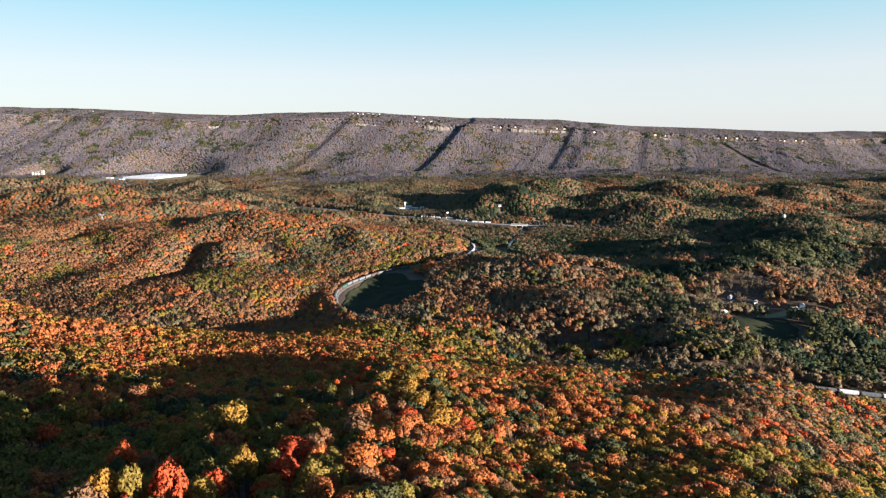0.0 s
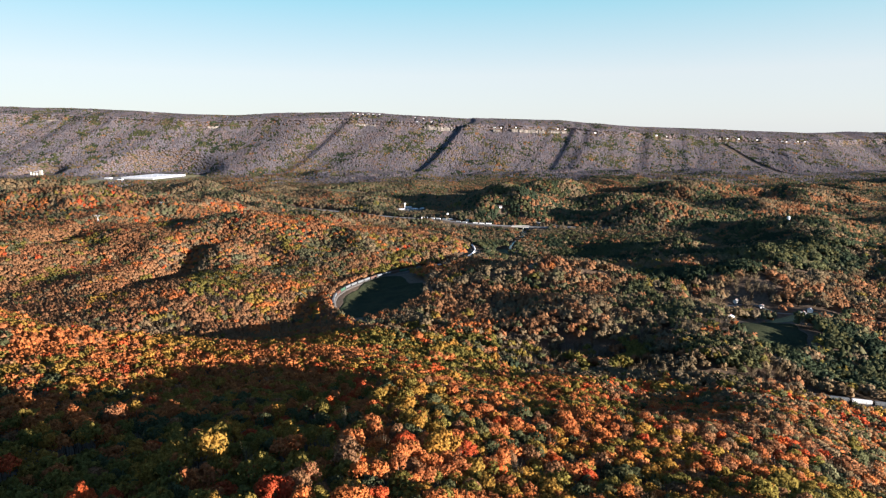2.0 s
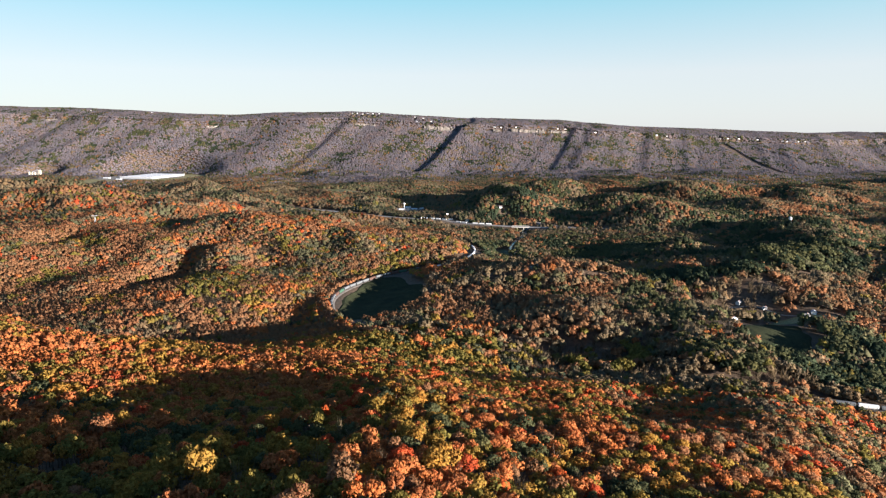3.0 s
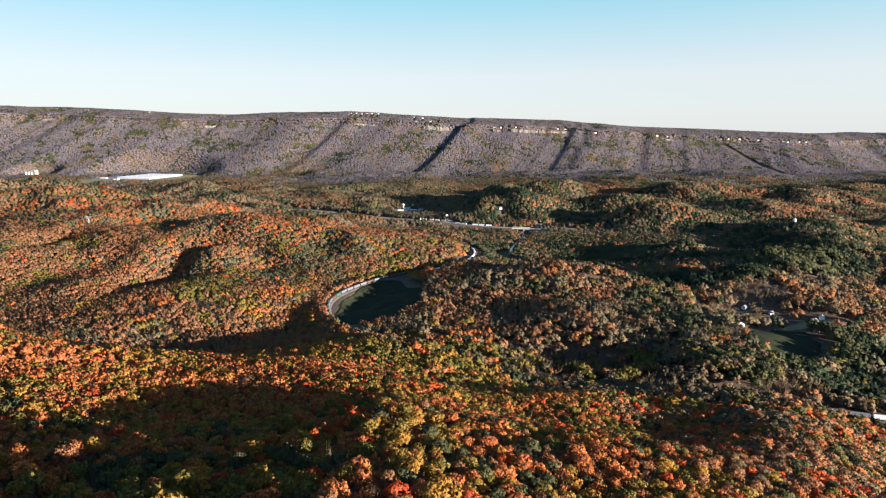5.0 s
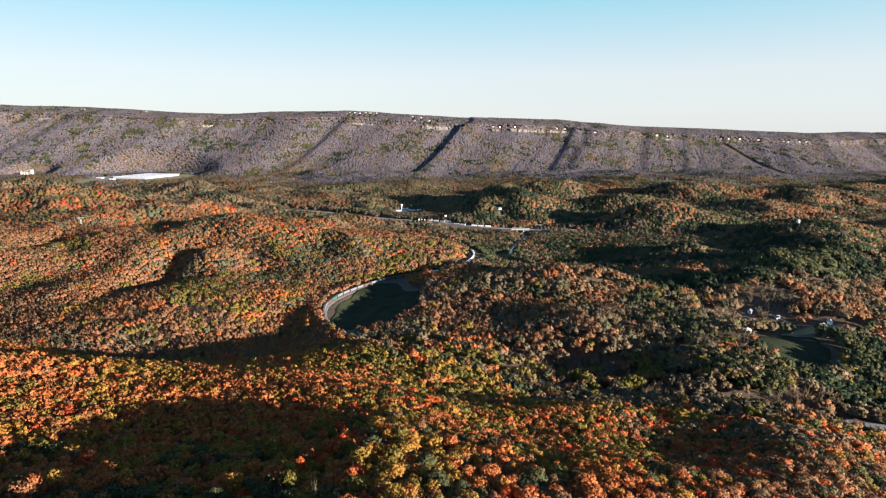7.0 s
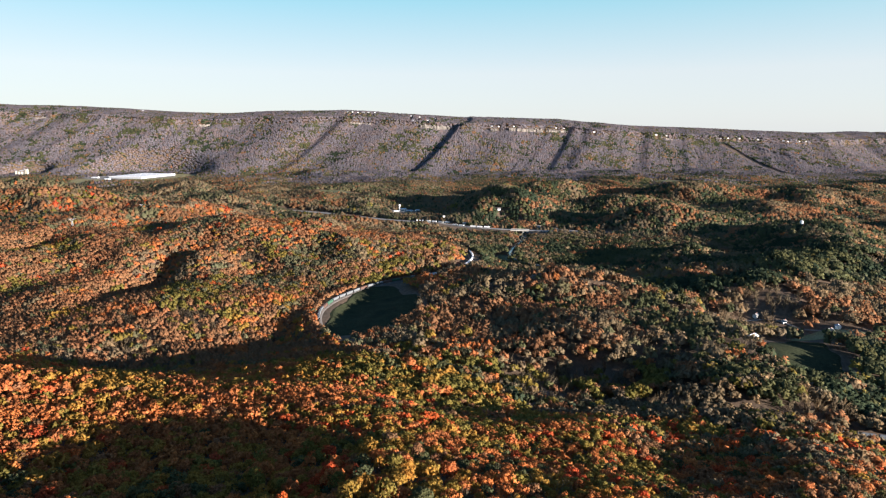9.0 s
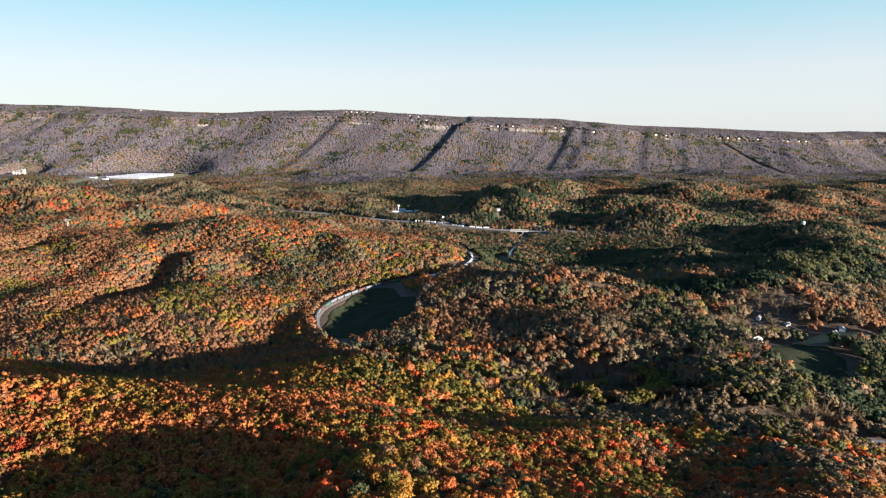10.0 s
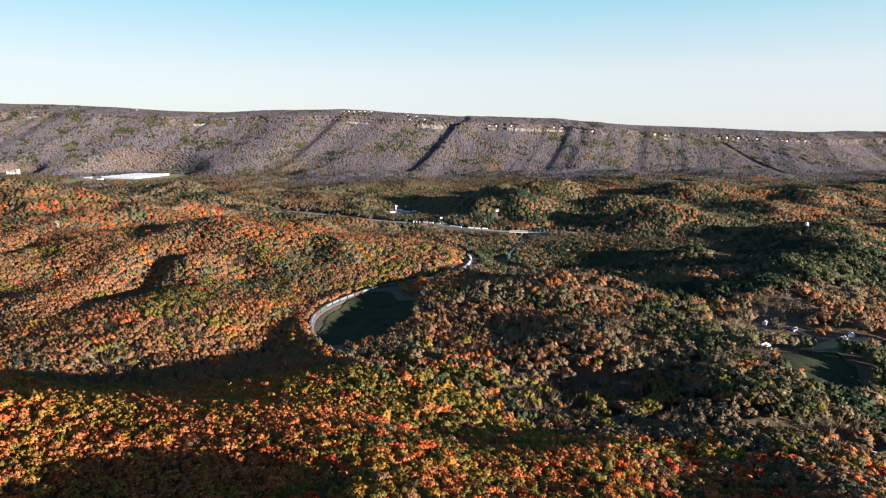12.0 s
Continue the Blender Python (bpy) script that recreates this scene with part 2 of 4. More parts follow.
# round swells: x, y, half-width, height
KNOLL_SWELLS = [  # folds of the knoll
    (-150, 405, 32, -4), (-105, 225, 32, 6.5), (-105, 270, 32, 5), (-60, 180, 32, 4), (-60, 270, 32, 2.5), (-15, 90, 32, 2.5), (-15, 135, 32, 2.5), (-15, 450, 32, -4), (30, 180, 32, -4), (30, 450, 32, -2.5),
    (75, 405, 32, 2.5), (75, 450, 32, 2.5), (120, 270, 32, 5), (120, 315, 32, -6.5), (120, 360, 32, -10.5), (120, 450, 32, 6), (165, 270, 32, 5), (165, 360, 32, -4.5), (165, 405, 32, -6), (165, 450, 32, 2.5),
    (210, 315, 32, 2.5), (210, 360, 32, 2.5), (210, 405, 32, -1.5), (210, 450, 32, -6.5),
]
WEST_SWELLS = [  # folds of the flats and the western hills
    (-160, 520, 55, -3.5), (-160, 840, 55, -5), (-80, 760, 55, 2.5), (-80, 840, 55, -5), (-80, 920, 55, -4), (-80, 1000, 55, -5), (0, 520, 55, -2), (80, 520, 55, -2.5),
]
EAST_SWELLS = [  # folds of the ground beyond the railway
    (104, 832, 28, -7), (486, 1181, 28, 6),
    (160, 760, 55, -4), (160, 1160, 55, -6.5), (240, 520, 55, 6), (240, 680, 55, -3.5), (240, 1080, 55, 4), (240, 1160, 55, -4), (320, 920, 55, -2.5), (320, 1000, 55, -2.5), (320, 1080, 55, -2), (320, 1160, 55, -4),
    (320, 1240, 55, -2.5), (400, 1080, 55, -6), (480, 920, 55, 4), (480, 1000, 55, 6), (560, 920, 55, -5), (640, 1160, 55, -5), (640, 1240, 55, -6), (720, 1080, 55, -2.5), (720, 1160, 55, 5), (720, 1240, 55, -2.5),
]
SPUR_SWELLS = [  # folds of the spur beyond the shaded hollow
    (-195, 315, 32, 2.5), (-195, 450, 32, 4), (-150, 405, 32, 6), (-150, 495, 32, -4), (-88, 412, 42, 3.4), (-315, 439, 28, -6), (-15, 90, 32, 2), (30, 135, 32, -4), (30, 180, 32, 2.5), (30, 225, 32, -3.5), (-140, 710, 50, -5), (-70, 500, 50, -4),
]
HILLS = KNOLL + NEAR_RIDGES + WEST_HILLS + VALLEY_HILLS + FAR_HILLS + RISES + DIPS + HUMPS + [(x, y, r, r, 0, h) for x, y, r, h in KNOLL_SWELLS + WEST_SWELLS + EAST_SWELLS + SPUR_SWELLS]
CREST_X = [-4500, -3300, -2373, -1900, -1440, -614, 59, 791, 976, 1567, 2569, 3500, 5000]
CREST_Z = [385, 385, 378, 352, 334, 356, 313, 296, 273, 246, 209, 218, 218]


def rim(x):
    """How far off the mountain's upper edge lies."""
    y = 3800 + .05 * x - 75 * ramp01(x, 100, 140) - 20 * ramp01(x, 800, 835) + 30 * ramp01(x, 900, 1500) + 100 * fbm(x, 0 * x, 380, 11, 4)
    return y + 260 * ramp01(x, 2450, 2950) - 330 * ramp01(x, 3080, 3350)


def height(x, y):
    x, y = np.asarray(x, float), np.asarray(y, float)
    z = -9 + 15 * ramp01(y, 2400, 3150) + 34 * np.maximum(fbm(x, y, 420, 61, 3) + .02, 0) * ramp01(y, 2300, 2700) * (1 - ramp01(np.hypot((x + 1600) / 700, (y - 2900) / 500), 1.4, .9)) + 0 * x
    for cx, cy, a, b, turn, h in HILLS:
        c, s = math.cos(radians(turn)), math.sin(radians(turn))
        u, v = (x - cx) * c + (y - cy) * s, -(x - cx) * s + (y - cy) * c
        far_hill = cy > 1350 and cx > -200
        steep = np.where(u < 0, .42, .9) if far_hill else 1.0
        z = z + h * (1.15 if far_hill else 1.0) * np.exp(-.5 * ((u / (a * steep)) ** 2 + (v / b) ** 2))
    rough = ramp01(z, 0, 26) * ramp01(y, 560, 900) * (1 - ramp01(y, 2500, 3000))
    z = z + 44 * rough * (.16 - np.abs(fbm(x + .5 * y, y, 230, 3)))
    z = z + 14 * (.14 - np.abs(fbm(x + .6 * y, y * 1.3, 190, 51, 3))) * ramp01(x, -60, 60) * ramp01(y, 470, 620) * (1 - ramp01(y, 1000, 1300))
    far = ramp01(y, 900, 1500)
    z = z + 7 * fbm(x, y, 130, 2) * (1 - far) + far * (62 - 24 * ramp01(x, -300, 100)) * (1 - .5 * ramp01(y, 1900, 2500)) * np.maximum(fbm(x, y * 1.5, 260, 5) - .03, -.07)
    # the mountain
    lean = x + .4 * np.clip(rim(x) - y, -200, 900)
    edge = rim(lean)
    top = np.interp(x, CREST_X, CREST_Z)
    brow = top - 62
    s = (edge - y) / 720
    face = 12 + (brow - 12) * np.clip(1 - s, 0, 1) ** 1.35 + 6 * fbm(lean, y * .25, 260, 21) * np.clip(s * 6, 0, 1) * np.clip(1.1 - s, 0, 1)
    plateau = brow + 18 * ramp01(-s, 0, .02) + 44 * ramp01(-s, .0, .5) + 10 * fbm(x, y, 300, 9)
    mount = np.where(s < 0, plateau, face - 12 * ramp01(s, 0, .02))
    w = ramp01(s, 1.15, .85)
    z = z * (1 - w) + np.maximum(mount, z) * w
    return z


# ---------- helpers for meshes ----------
def mesh_np(name, verts, tris, mats, index=None, own=None, form=None):
    me = bpy.data.meshes.new(name)
    verts, tris = np.asarray(verts, np.float32), np.asarray(tris, np.int32)
    me.vertices.add(len(verts))
    me.vertices.foreach_set("co", verts.ravel())
    k = tris.shape[1]
    me.loops.add(tris.size)
    me.loops.foreach_set("vertex_index", tris.ravel())
    me.polygons.add(len(tris))
    me.polygons.foreach_set("loop_start", np.arange(0, tris.size, k, dtype=np.int32))
    for m in mats:
        me.materials.append(m)
    if index is not None:
        me.polygons.foreach_set("material_index", np.asarray(index, np.int32))
    me.update(calc_edges=True)
    if form is not None:
        at = me.attributes.new("form", "FLOAT_VECTOR", "POINT")
        at.data.foreach_set("vector", np.asarray(form, np.float32).ravel())
    if own is not None:
        at = me.attributes.new("own", "FLOAT", "POINT")
        at.data.foreach_set("value", np.asarray(own, np.float32))
    return me


def part(name, bm, mat, parent, label=""):
    me = bpy.data.meshes.new(name)
    bm.to_mesh(me)
    bm.free()
    me.materials.append(mat)
    ob = new(name, me)
    ob.parent = parent
    if label:
        tagged(ob, label)
    return ob


def box(bm, x0, x1, y0, y1, z0, z1, bevel=0.0):
    r = bmesh.ops.create_cube(bm, size=1, matrix=Matrix.Translation(((x0 + x1) / 2, (y0 + y1) / 2, (z0 + z1) / 2)) @ Matrix.Diagonal((x1 - x0, y1 - y0, z1 - z0, 1)))
    if bevel:
        es = {e for v in r["verts"] for e in v.link_edges}
        bmesh.ops.bevel(bm, geom=list(es), offset=bevel, segments=1, affect="EDGES")
    return bm


def boxed(*a, **k):
    return box(bmesh.new(), *a, **k)


def tube(bm, p, q, r0, r1, sides=8, caps=True):
    p, q = Vector(p), Vector(q)
    m = Matrix.Translation((p + q) / 2) @ (q - p).to_track_quat("Z", "Y").to_matrix().to_4x4()
    bmesh.ops.create_cone(bm, cap_ends=caps, segments=sides, radius1=r0, radius2=r1, depth=(q - p).length, matrix=m)
    return bm


# ---------- lines on the ground ----------
def smooth_line(pts, step):
    """A smooth curve through the points, resampled at even steps."""
    p = np.array([pts[0], *pts, pts[-1]], float)
    out = []
    for a, b, c, d in zip(p, p[1:], p[2:], p[3:]):
        for t in np.linspace(0, 1, 24, endpoint=False):
            out.append(.5 * (2 * b + (c - a) * t + (2 * a - 5 * b + 4 * c - d) * t * t + (3 * b - a - 3 * c + d) * t ** 3))
    out = np.array(out)
    s = np.r_[0, np.cumsum(np.hypot(*np.diff(out, axis=0).T))]
    q = np.arange(0, s[-1], step)
    return np.stack([np.interp(q, s, out[:, 0]), np.interp(q, s, out[:, 1])], 1)


RAIL = smooth_line([(640, 395), (385, 475), (340, 490), (302, 501), (220, 525), (130, 560), (30, 612), (-50, 657), (-102, 699), (-128, 733), (-147, 775),
                    (-153, 820), (-145, 862), (-127, 900), (-101, 941), (-62, 978), (-20, 1003), (16, 1030), (42, 1072), (58, 1120), (62, 1160), (55, 1205), (35, 1260), (0, 1330)], 4)
RIVER = smooth_line([(420, 1640), (330, 1590), (240, 1535), (196, 1480), (195, 1427), (174, 1360), (152, 1300), (142, 1245), (150, 1190), (190, 1140)], 10)
HIGHWAY = smooth_line([(-900, 1990), (-640, 1930), (-386, 1830), (-275, 1761), (-140, 1672), (-19, 1612), (66, 1556), (146, 1518), (198, 1503), (300, 1480), (420, 1470)], 8)
SIDE_ROAD = smooth_line([(170, 1640), (215, 1610), (246, 1578), (280, 1535), (331, 1490), (420, 1440)], 8)
LANE = smooth_line([(600, 690), (530, 728), (494, 744), (455, 770), (430, 797), (395, 804), (300, 800)], 6)
RAIL_Z = 0.6


def near_line(x, y, line, reach):
    """Distance to a line, no further than reach."""
    x, y = np.asarray(x, float), np.asarray(y, float)
    d = np.full(x.shape, float(reach))
    lo, hi = line.min(0) - reach, line.max(0) + reach
    k = np.where((x > lo[0]) & (x < hi[0]) & (y > lo[1]) & (y < hi[1]))
    xs, ys, best = x[k], y[k], d[k]
    for a, b in line[::2]:
        best = np.minimum(best, np.hypot(xs - a, ys - b))
    d[k] = best
    return d


def land(x, y):
    """The finished ground: hills, a level bed under the railway, the river's cut, level road beds."""
    z = height(x, y)
    w = ramp01(near_line(x, y, RAIL, 40), 34, 7)
    z = z * (1 - w) + (RAIL_Z - .5) * w
    w = ramp01(near_line(x, y, RIVER, 30), 28, 12)
    z = z * (1 - w) - 15 * w
    w = ramp01(np.hypot((x + 1500) / 300, (y - 3050) / 300), 1.3, .8) + ramp01(np.hypot((x + 2100) / 110, (y - 3085) / 110), 1.3, .8)
    z = z * (1 - w) + 3.5 * w
    w = ramp01(np.hypot((x + 90) / 130, (y - 1780) / 210), 1.2, .7)
    z = z * (1 - w) - 8 * w
    for line in (HIGHWAY, SIDE_ROAD):
        w = ramp01(near_line(x, y, line, 30), 28, 10)
        z = z * (1 - w) + np.where(near_line(x, y, RIVER, 30) < 18, z, -7.2) * w
    return z


def land_z(x, y):
    return float(land(np.array([x]), np.array([y]))[0])


# ---------- ground ----------
ys = [-500.0]
while ys[-1] < 4950:
    ys.append(ys[-1] + 9 + 16 * min(1, max(0, ys[-1] - 300) / 2500))
ys = np.array(ys)
us = np.linspace(-1, 1, 261)
GX = us[None] * (430 + .93 * np.maximum(ys, 0))[:, None]
GY = np.repeat(ys[:, None], len(us), 1)
GZ = land(GX, GY)
ny, nx = GX.shape
idx = np.arange(ny * nx).reshape(ny, nx)
quads = np.stack([idx[:-1, :-1], idx[:-1, 1:], idx[1:, 1:], idx[1:, :-1]], -1).reshape(-1, 4)
ground_me = mesh_np("ground", np.stack([GX, GY, GZ], -1).reshape(-1, 3), quads, [SOIL])
ground_me.polygons.foreach_set("use_smooth", np.ones(len(quads), bool))
ground = tagged(new("ground", ground_me), "rolling hills and a far plateau covered with brown leaf litter", "ground", kind="structure")


def strip(name, line, half, mat, lift, label, category, crown=0.0, level=None):
    """A draped ribbon with thickness along a line."""
    t = np.gradient(line, axis=0)
    nrm = np.stack([-t[:, 1], t[:, 0]], 1) / np.hypot(*t.T)[:, None]
    offs = np.array([-1.15, -1, 0, 1, 1.15]) * half
    drop = np.array([-.8, 0, crown, 0, -.8])
    P = line[:, None] + nrm[:, None] * offs[None, :, None]
    z = np.repeat(land(line[:, 0], line[:, 1])[:, None], 5, 1) if level is None else np.full(P.shape[:2], level)
    V = np.concatenate([P, (z + drop + lift)[..., None]], -1)
    i = np.arange(len(line) * 5).reshape(-1, 5)
    q = np.stack([i[:-1, :-1], i[1:, :-1], i[1:, 1:], i[:-1, 1:]], -1).reshape(-1, 4)
    return tagged(new(name, mesh_np(name, V.reshape(-1, 3), q, [mat])), label, category, kind="structure")


strip("river", RIVER, 4, WATERM, 0, "narrow winding river with still blue-grey water", "river", level=-12.5)
strip("road", HIGHWAY, 7, ASPHALT, 0, "pale grey two-lane valley highway", "road", .15, level=-6.3)
strip("road", SIDE_ROAD, 6, GRAVEL, .6, "sandy side road cut through low woods", "road", .1)
strip("road", LANE, 1.7, GRAVEL, .5, "narrow gravel lane between farmhouses", "road", .05)
strip("railway_bed", RAIL, 3.4, BALLAST, RAIL_Z - .5 + .35, "curved bed of grey crushed-stone ballast", "railway", level=0)

PATCHES = [  # x, y, half-length, half-width, turn, material, label
    (378, 656, 70, 34, 48, SHADE_GRASS, "green meadow beside farmhouses, coloured dark for tree shade"),
    (462, 746, 52, 15, 2, DRYGRASS, "sunlit yellow-green lawn round white houses"),
    (-86, 834, 60, 116, -4, SHADE_GRASS, "grassy clearing inside the railway curve, coloured dark for shade"),
    (122, 1215, 16, 34, -8, GRASS, "green scrub meadow along the river"),
    (1020, 2655, 95, 60, 0, GRASS, "pale green valley pasture under the mountain"),
    (1090, 1608, 70, 16, -12, DRYGRASS, "pale gravel yard round low sheds"),
    (-1470, 2950, 300, 215, 51, DRYGRASS, "dry grass round a great warehouse"), (-1545, 2990, 215, 125, 4, GRAVEL, "pale graded yard round the great warehouse"),
    (-50, 1632, 85, 9, -24, GRAVEL, "pale lorry yard beside the highway"),
    (-112, 1852, 44, 20, 0, GRAVEL, "bright yard of a small works"),
    (150, 2120, 110, 30, 5, DRYGRASS, "dry yellow field among woods"),
    (-380, 2280, 110, 30, -5, GRASS, "small green field among woods"),
]


def in_patch(x, y, p, grow=1.0):
    c, s = math.cos(radians(p[4])), math.sin(radians(p[4]))
    u, v = (x - p[0]) * c + (y - p[1]) * s, -(x - p[0]) * s + (y - p[1]) * c
    return ((u / p[2]) ** 2 + (v / p[3]) ** 2) * (1 + .5 * fbm(x, y, 40, 31, 2)) < grow


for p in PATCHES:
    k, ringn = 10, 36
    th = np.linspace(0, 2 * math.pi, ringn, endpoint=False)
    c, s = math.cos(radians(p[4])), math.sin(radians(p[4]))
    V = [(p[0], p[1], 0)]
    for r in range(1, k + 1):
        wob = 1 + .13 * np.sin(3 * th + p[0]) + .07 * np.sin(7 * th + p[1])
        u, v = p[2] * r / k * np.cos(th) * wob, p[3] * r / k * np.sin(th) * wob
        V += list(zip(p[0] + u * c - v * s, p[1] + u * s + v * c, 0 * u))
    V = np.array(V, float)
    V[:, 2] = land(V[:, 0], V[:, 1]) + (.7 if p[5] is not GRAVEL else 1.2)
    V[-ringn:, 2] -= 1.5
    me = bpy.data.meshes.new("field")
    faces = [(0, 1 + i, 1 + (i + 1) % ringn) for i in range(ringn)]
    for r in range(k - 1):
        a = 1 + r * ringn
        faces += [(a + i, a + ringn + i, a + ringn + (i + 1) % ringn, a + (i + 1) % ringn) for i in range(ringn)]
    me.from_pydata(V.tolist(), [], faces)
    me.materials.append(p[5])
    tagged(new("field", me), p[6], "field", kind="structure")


# ---------- trees: crown shapes ----------
DOME = (np.array([(1, 0, -.7), (-1, 0, -.7), (0, 1, -.7), (0, -1, -.7), (0, 0, 1)], float), np.array([(0, 2, 4), (2, 1, 4), (1, 3, 4), (3, 0, 4)]))


def mound(rng, leaves, size, tall=1.0):
    """A far crown: a closed rough dome with a few sprays."""
    v, f, n = crown(rng, 1, leaves, size, tall)
    d = DOME[0] * (1 + .15 * rng.randn(5, 1)) * (.95, .95, .9 * tall)
    return np.concatenate([d, v]), np.concatenate([DOME[1], f + 5]), np.concatenate([d / np.linalg.norm(d, axis=1)[:, None], n])


def crown(rng, lobes, leaves, size, tall=1.0, closed=False):
    """A crown about 1 in radius: airy tufts of tilted leaf sprays set over a dome.
    Also gives each vertex's way out of its tuft."""
    V, F, N, n = [], [], [], 0
    for k in range(lobes):
        if lobes == 1:
            c, r = np.array((0, 0, 0.0)), .95
        else:
            a, up = k * 2.4 + .7 * rng.rand(), 1 - 1.12 * (k + .5) / lobes
            out = .64 * math.sqrt(1 - up * up) * rng.uniform(.88, 1.12)
            c = np.array((out * math.cos(a), out * math.sin(a), .62 * up * tall * rng.uniform(.85, 1.15)))
            r = 1.08 / math.sqrt(lobes) * rng.uniform(.8, 1.2)
        if closed:
            v = DOME[0] * r * .95 * (1 + .12 * rng.randn(5, 1)) * (1, 1, .95 * tall)
            V.append(v + c)
            F.append(DOME[1] + n)
            N.append(v)
            n += 5
        m = leaves
        d = rng.randn(m, 3)
        d[:, 2] = np.abs(d[:, 2]) * 1.2 - .5
        d /= np.linalg.norm(d, axis=1)[:, None]
        p = c + d * r * rng.uniform(.78, 1.1, (m, 1)) * (1, 1, .95 * tall)
        nn = d + .5 * rng.randn(m, 3)
        nn /= np.linalg.norm(nn, axis=1)[:, None]
        e1 = np.cross(nn, rng.randn(m, 3))
        e1 /= np.linalg.norm(e1, axis=1)[:, None]
        e2 = np.cross(nn, e1)
        sz = size * rng.uniform(.6, 1.3, (m, 1))
        tri = np.stack([p + e1 * sz, p - .5 * e1 * sz + .8 * e2 * sz, p - .5 * e1 * sz - .8 * e2 * sz], 1).reshape(-1, 3)
        V.append(tri)
        F.append(np.arange(m * 3).reshape(-1, 3) + n)
        N.append(np.repeat(d, 3, 0))
        n += 3 * m
    N = np.concatenate(N)
    return np.concatenate(V), np.concatenate(F), N / np.maximum(np.linalg.norm(N, axis=1), 1e-9)[:, None]


def twigs(rng, count, width, spread=1.0):
    """A leafless crown: forked slivers that rise and fan out from the trunk."""
    V, F = [], []
    for k in range(count):
        a = rng.rand() * 6.283
        z0 = rng.uniform(-1.2, .2)
        r1 = rng.uniform(.3, 1) * spread
        z1 = z0 + rng.uniform(.7, 1.4) * (1.3 - .4 * r1)
        p, q = np.array((.15 * r1 * math.cos(a), .15 * r1 * math.sin(a), z0)), np.array((r1 * math.cos(a), r1 * math.sin(a), z1))
        side = np.cross(q - p, rng.randn(3))
        side *= width / np.linalg.norm(side)
        mid = p * .45 + q * .55
        n = len(V)
        V += [p - side, p + side, q, mid, mid + (q - mid) * .6 + side * 5, mid + side * 1.6]
        F += [(n, n + 1, n + 2), (n + 3, n + 4, n + 5)]
    return np.array(V), np.array(F)


def conifer(rng, layers, sides):
    V, F = [], []
    for k in range(layers):
        z = -1.2 + 2.6 * k / layers
        r = .75 * (1 - k / layers) + .12
        n = len(V)
        a0 = rng.rand() * 6
        V.append((0, 0, z + 3.0 / layers + .25))
        for s in range(sides):
            a = a0 + 6.283 * s / sides
            rr = r * rng.uniform(.75, 1.2)
            V.append((rr * math.cos(a), rr * math.sin(a), z + rng.uniform(-.12, .12)))
        F += [(n, n + 1 + s, n + 1 + (s + 1) % sides) for s in range(sides)]
    return np.array(V, float), np.array(F)


def joined(a, b):
    return np.concatenate([a[0], b[0] * (.8, .8, 1) - (0, 0, .1)]), np.concatenate([a[1], b[1] + len(a[0])])


def formed(shape, round_off):
    """Adds the way that each vertex faces: the crown's rounded form and its tuft's, blended with the facets' own."""
    v, f = shape[:2]
    fn = np.cross(v[f[:, 1]] - v[f[:, 0]], v[f[:, 2]] - v[f[:, 0]])
    fn /= np.maximum(np.linalg.norm(fn, axis=1), 1e-9)[:, None]
    c = v.mean(0) - (0, 0, .25)
    out = (v - c) / np.maximum(np.linalg.norm(v - c, axis=1), 1e-9)[:, None]
    if len(shape) == 3:
        out = .5 * out + .5 * shape[2]
    own = np.zeros_like(v)
    for k in range(3):
        np.add.at(own, f[:, k], fn * np.sign((fn * (v[f].mean(1) - c)).sum(1))[:, None])
    own /= np.maximum(np.linalg.norm(own, axis=1), 1e-9)[:, None]
    n = round_off * out + (1 - round_off) * own
    return v, f, n / np.maximum(np.linalg.norm(n, axis=1), 1e-9)[:, None]


rng = np.random.RandomState(11)
SHAPES = {  # by fineness: leafy, bare, conifer
    0: ([crown(rng, 11, 32, .135, t) for t in (1.0, 1.1, .9, 1.05)], [twigs(rng, 90, .016) for _ in range(3)], [conifer(rng, 9, 9) for _ in range(2)]),
    1: ([crown(rng, 9, 17, .20, t) for t in (1.0, 1.1, .9, 1.05, .95)], [twigs(rng, 50, .025) for _ in range(3)], [conifer(rng, 7, 8) for _ in range(2)]),
    2: ([crown(rng, 7, 6, .25, t, True) for t in (1.0, 1.1, .9, 1.05, .95)], [twigs(rng, 34, .035) for _ in range(3)], [conifer(rng, 6, 7) for _ in range(2)]),
    3: ([crown(rng, 5, 3, .30, t, True) for t in (.95, 1.1, .85, 1.05, 1.0, .9, 1.0)], [joined(twigs(rng, 26, .045), crown(rng, 4, 3, .20, 1.3)) for _ in range(3)], [conifer(rng, 4, 5) for _ in range(2)]),
    4: ([mound(rng, 3, .5, t) for t in (.95, 1.1, .85, 1.0, 1.05, .9, 1.1, 1.0)], [mound(rng, 3, .5, 1.2) for _ in range(3)], [conifer(rng, 2, 4) for _ in range(2)]),
    5: ([mound(rng, 0, .5, t) for t in (.9, 1.0, 1.1, .8, .95, 1.05, 1.2, .85)], [mound(rng, 0, .5, 1.2) for _ in range(3)], [conifer(rng, 2, 4) for _ in range(2)]),
}
SHAPES["own"] = ([crown(rng, 15, 110, .078, t) for t in (1.0, 1.1, .9, 1.05)], SHAPES[0][1], SHAPES[0][2])
SHAPES = {lv: [[formed(q, .66 if lv in ("own", 0) else .78 if lv in (1, 2) else .85) for q in group] for group in groups] for lv, groups in SHAPES.items()}
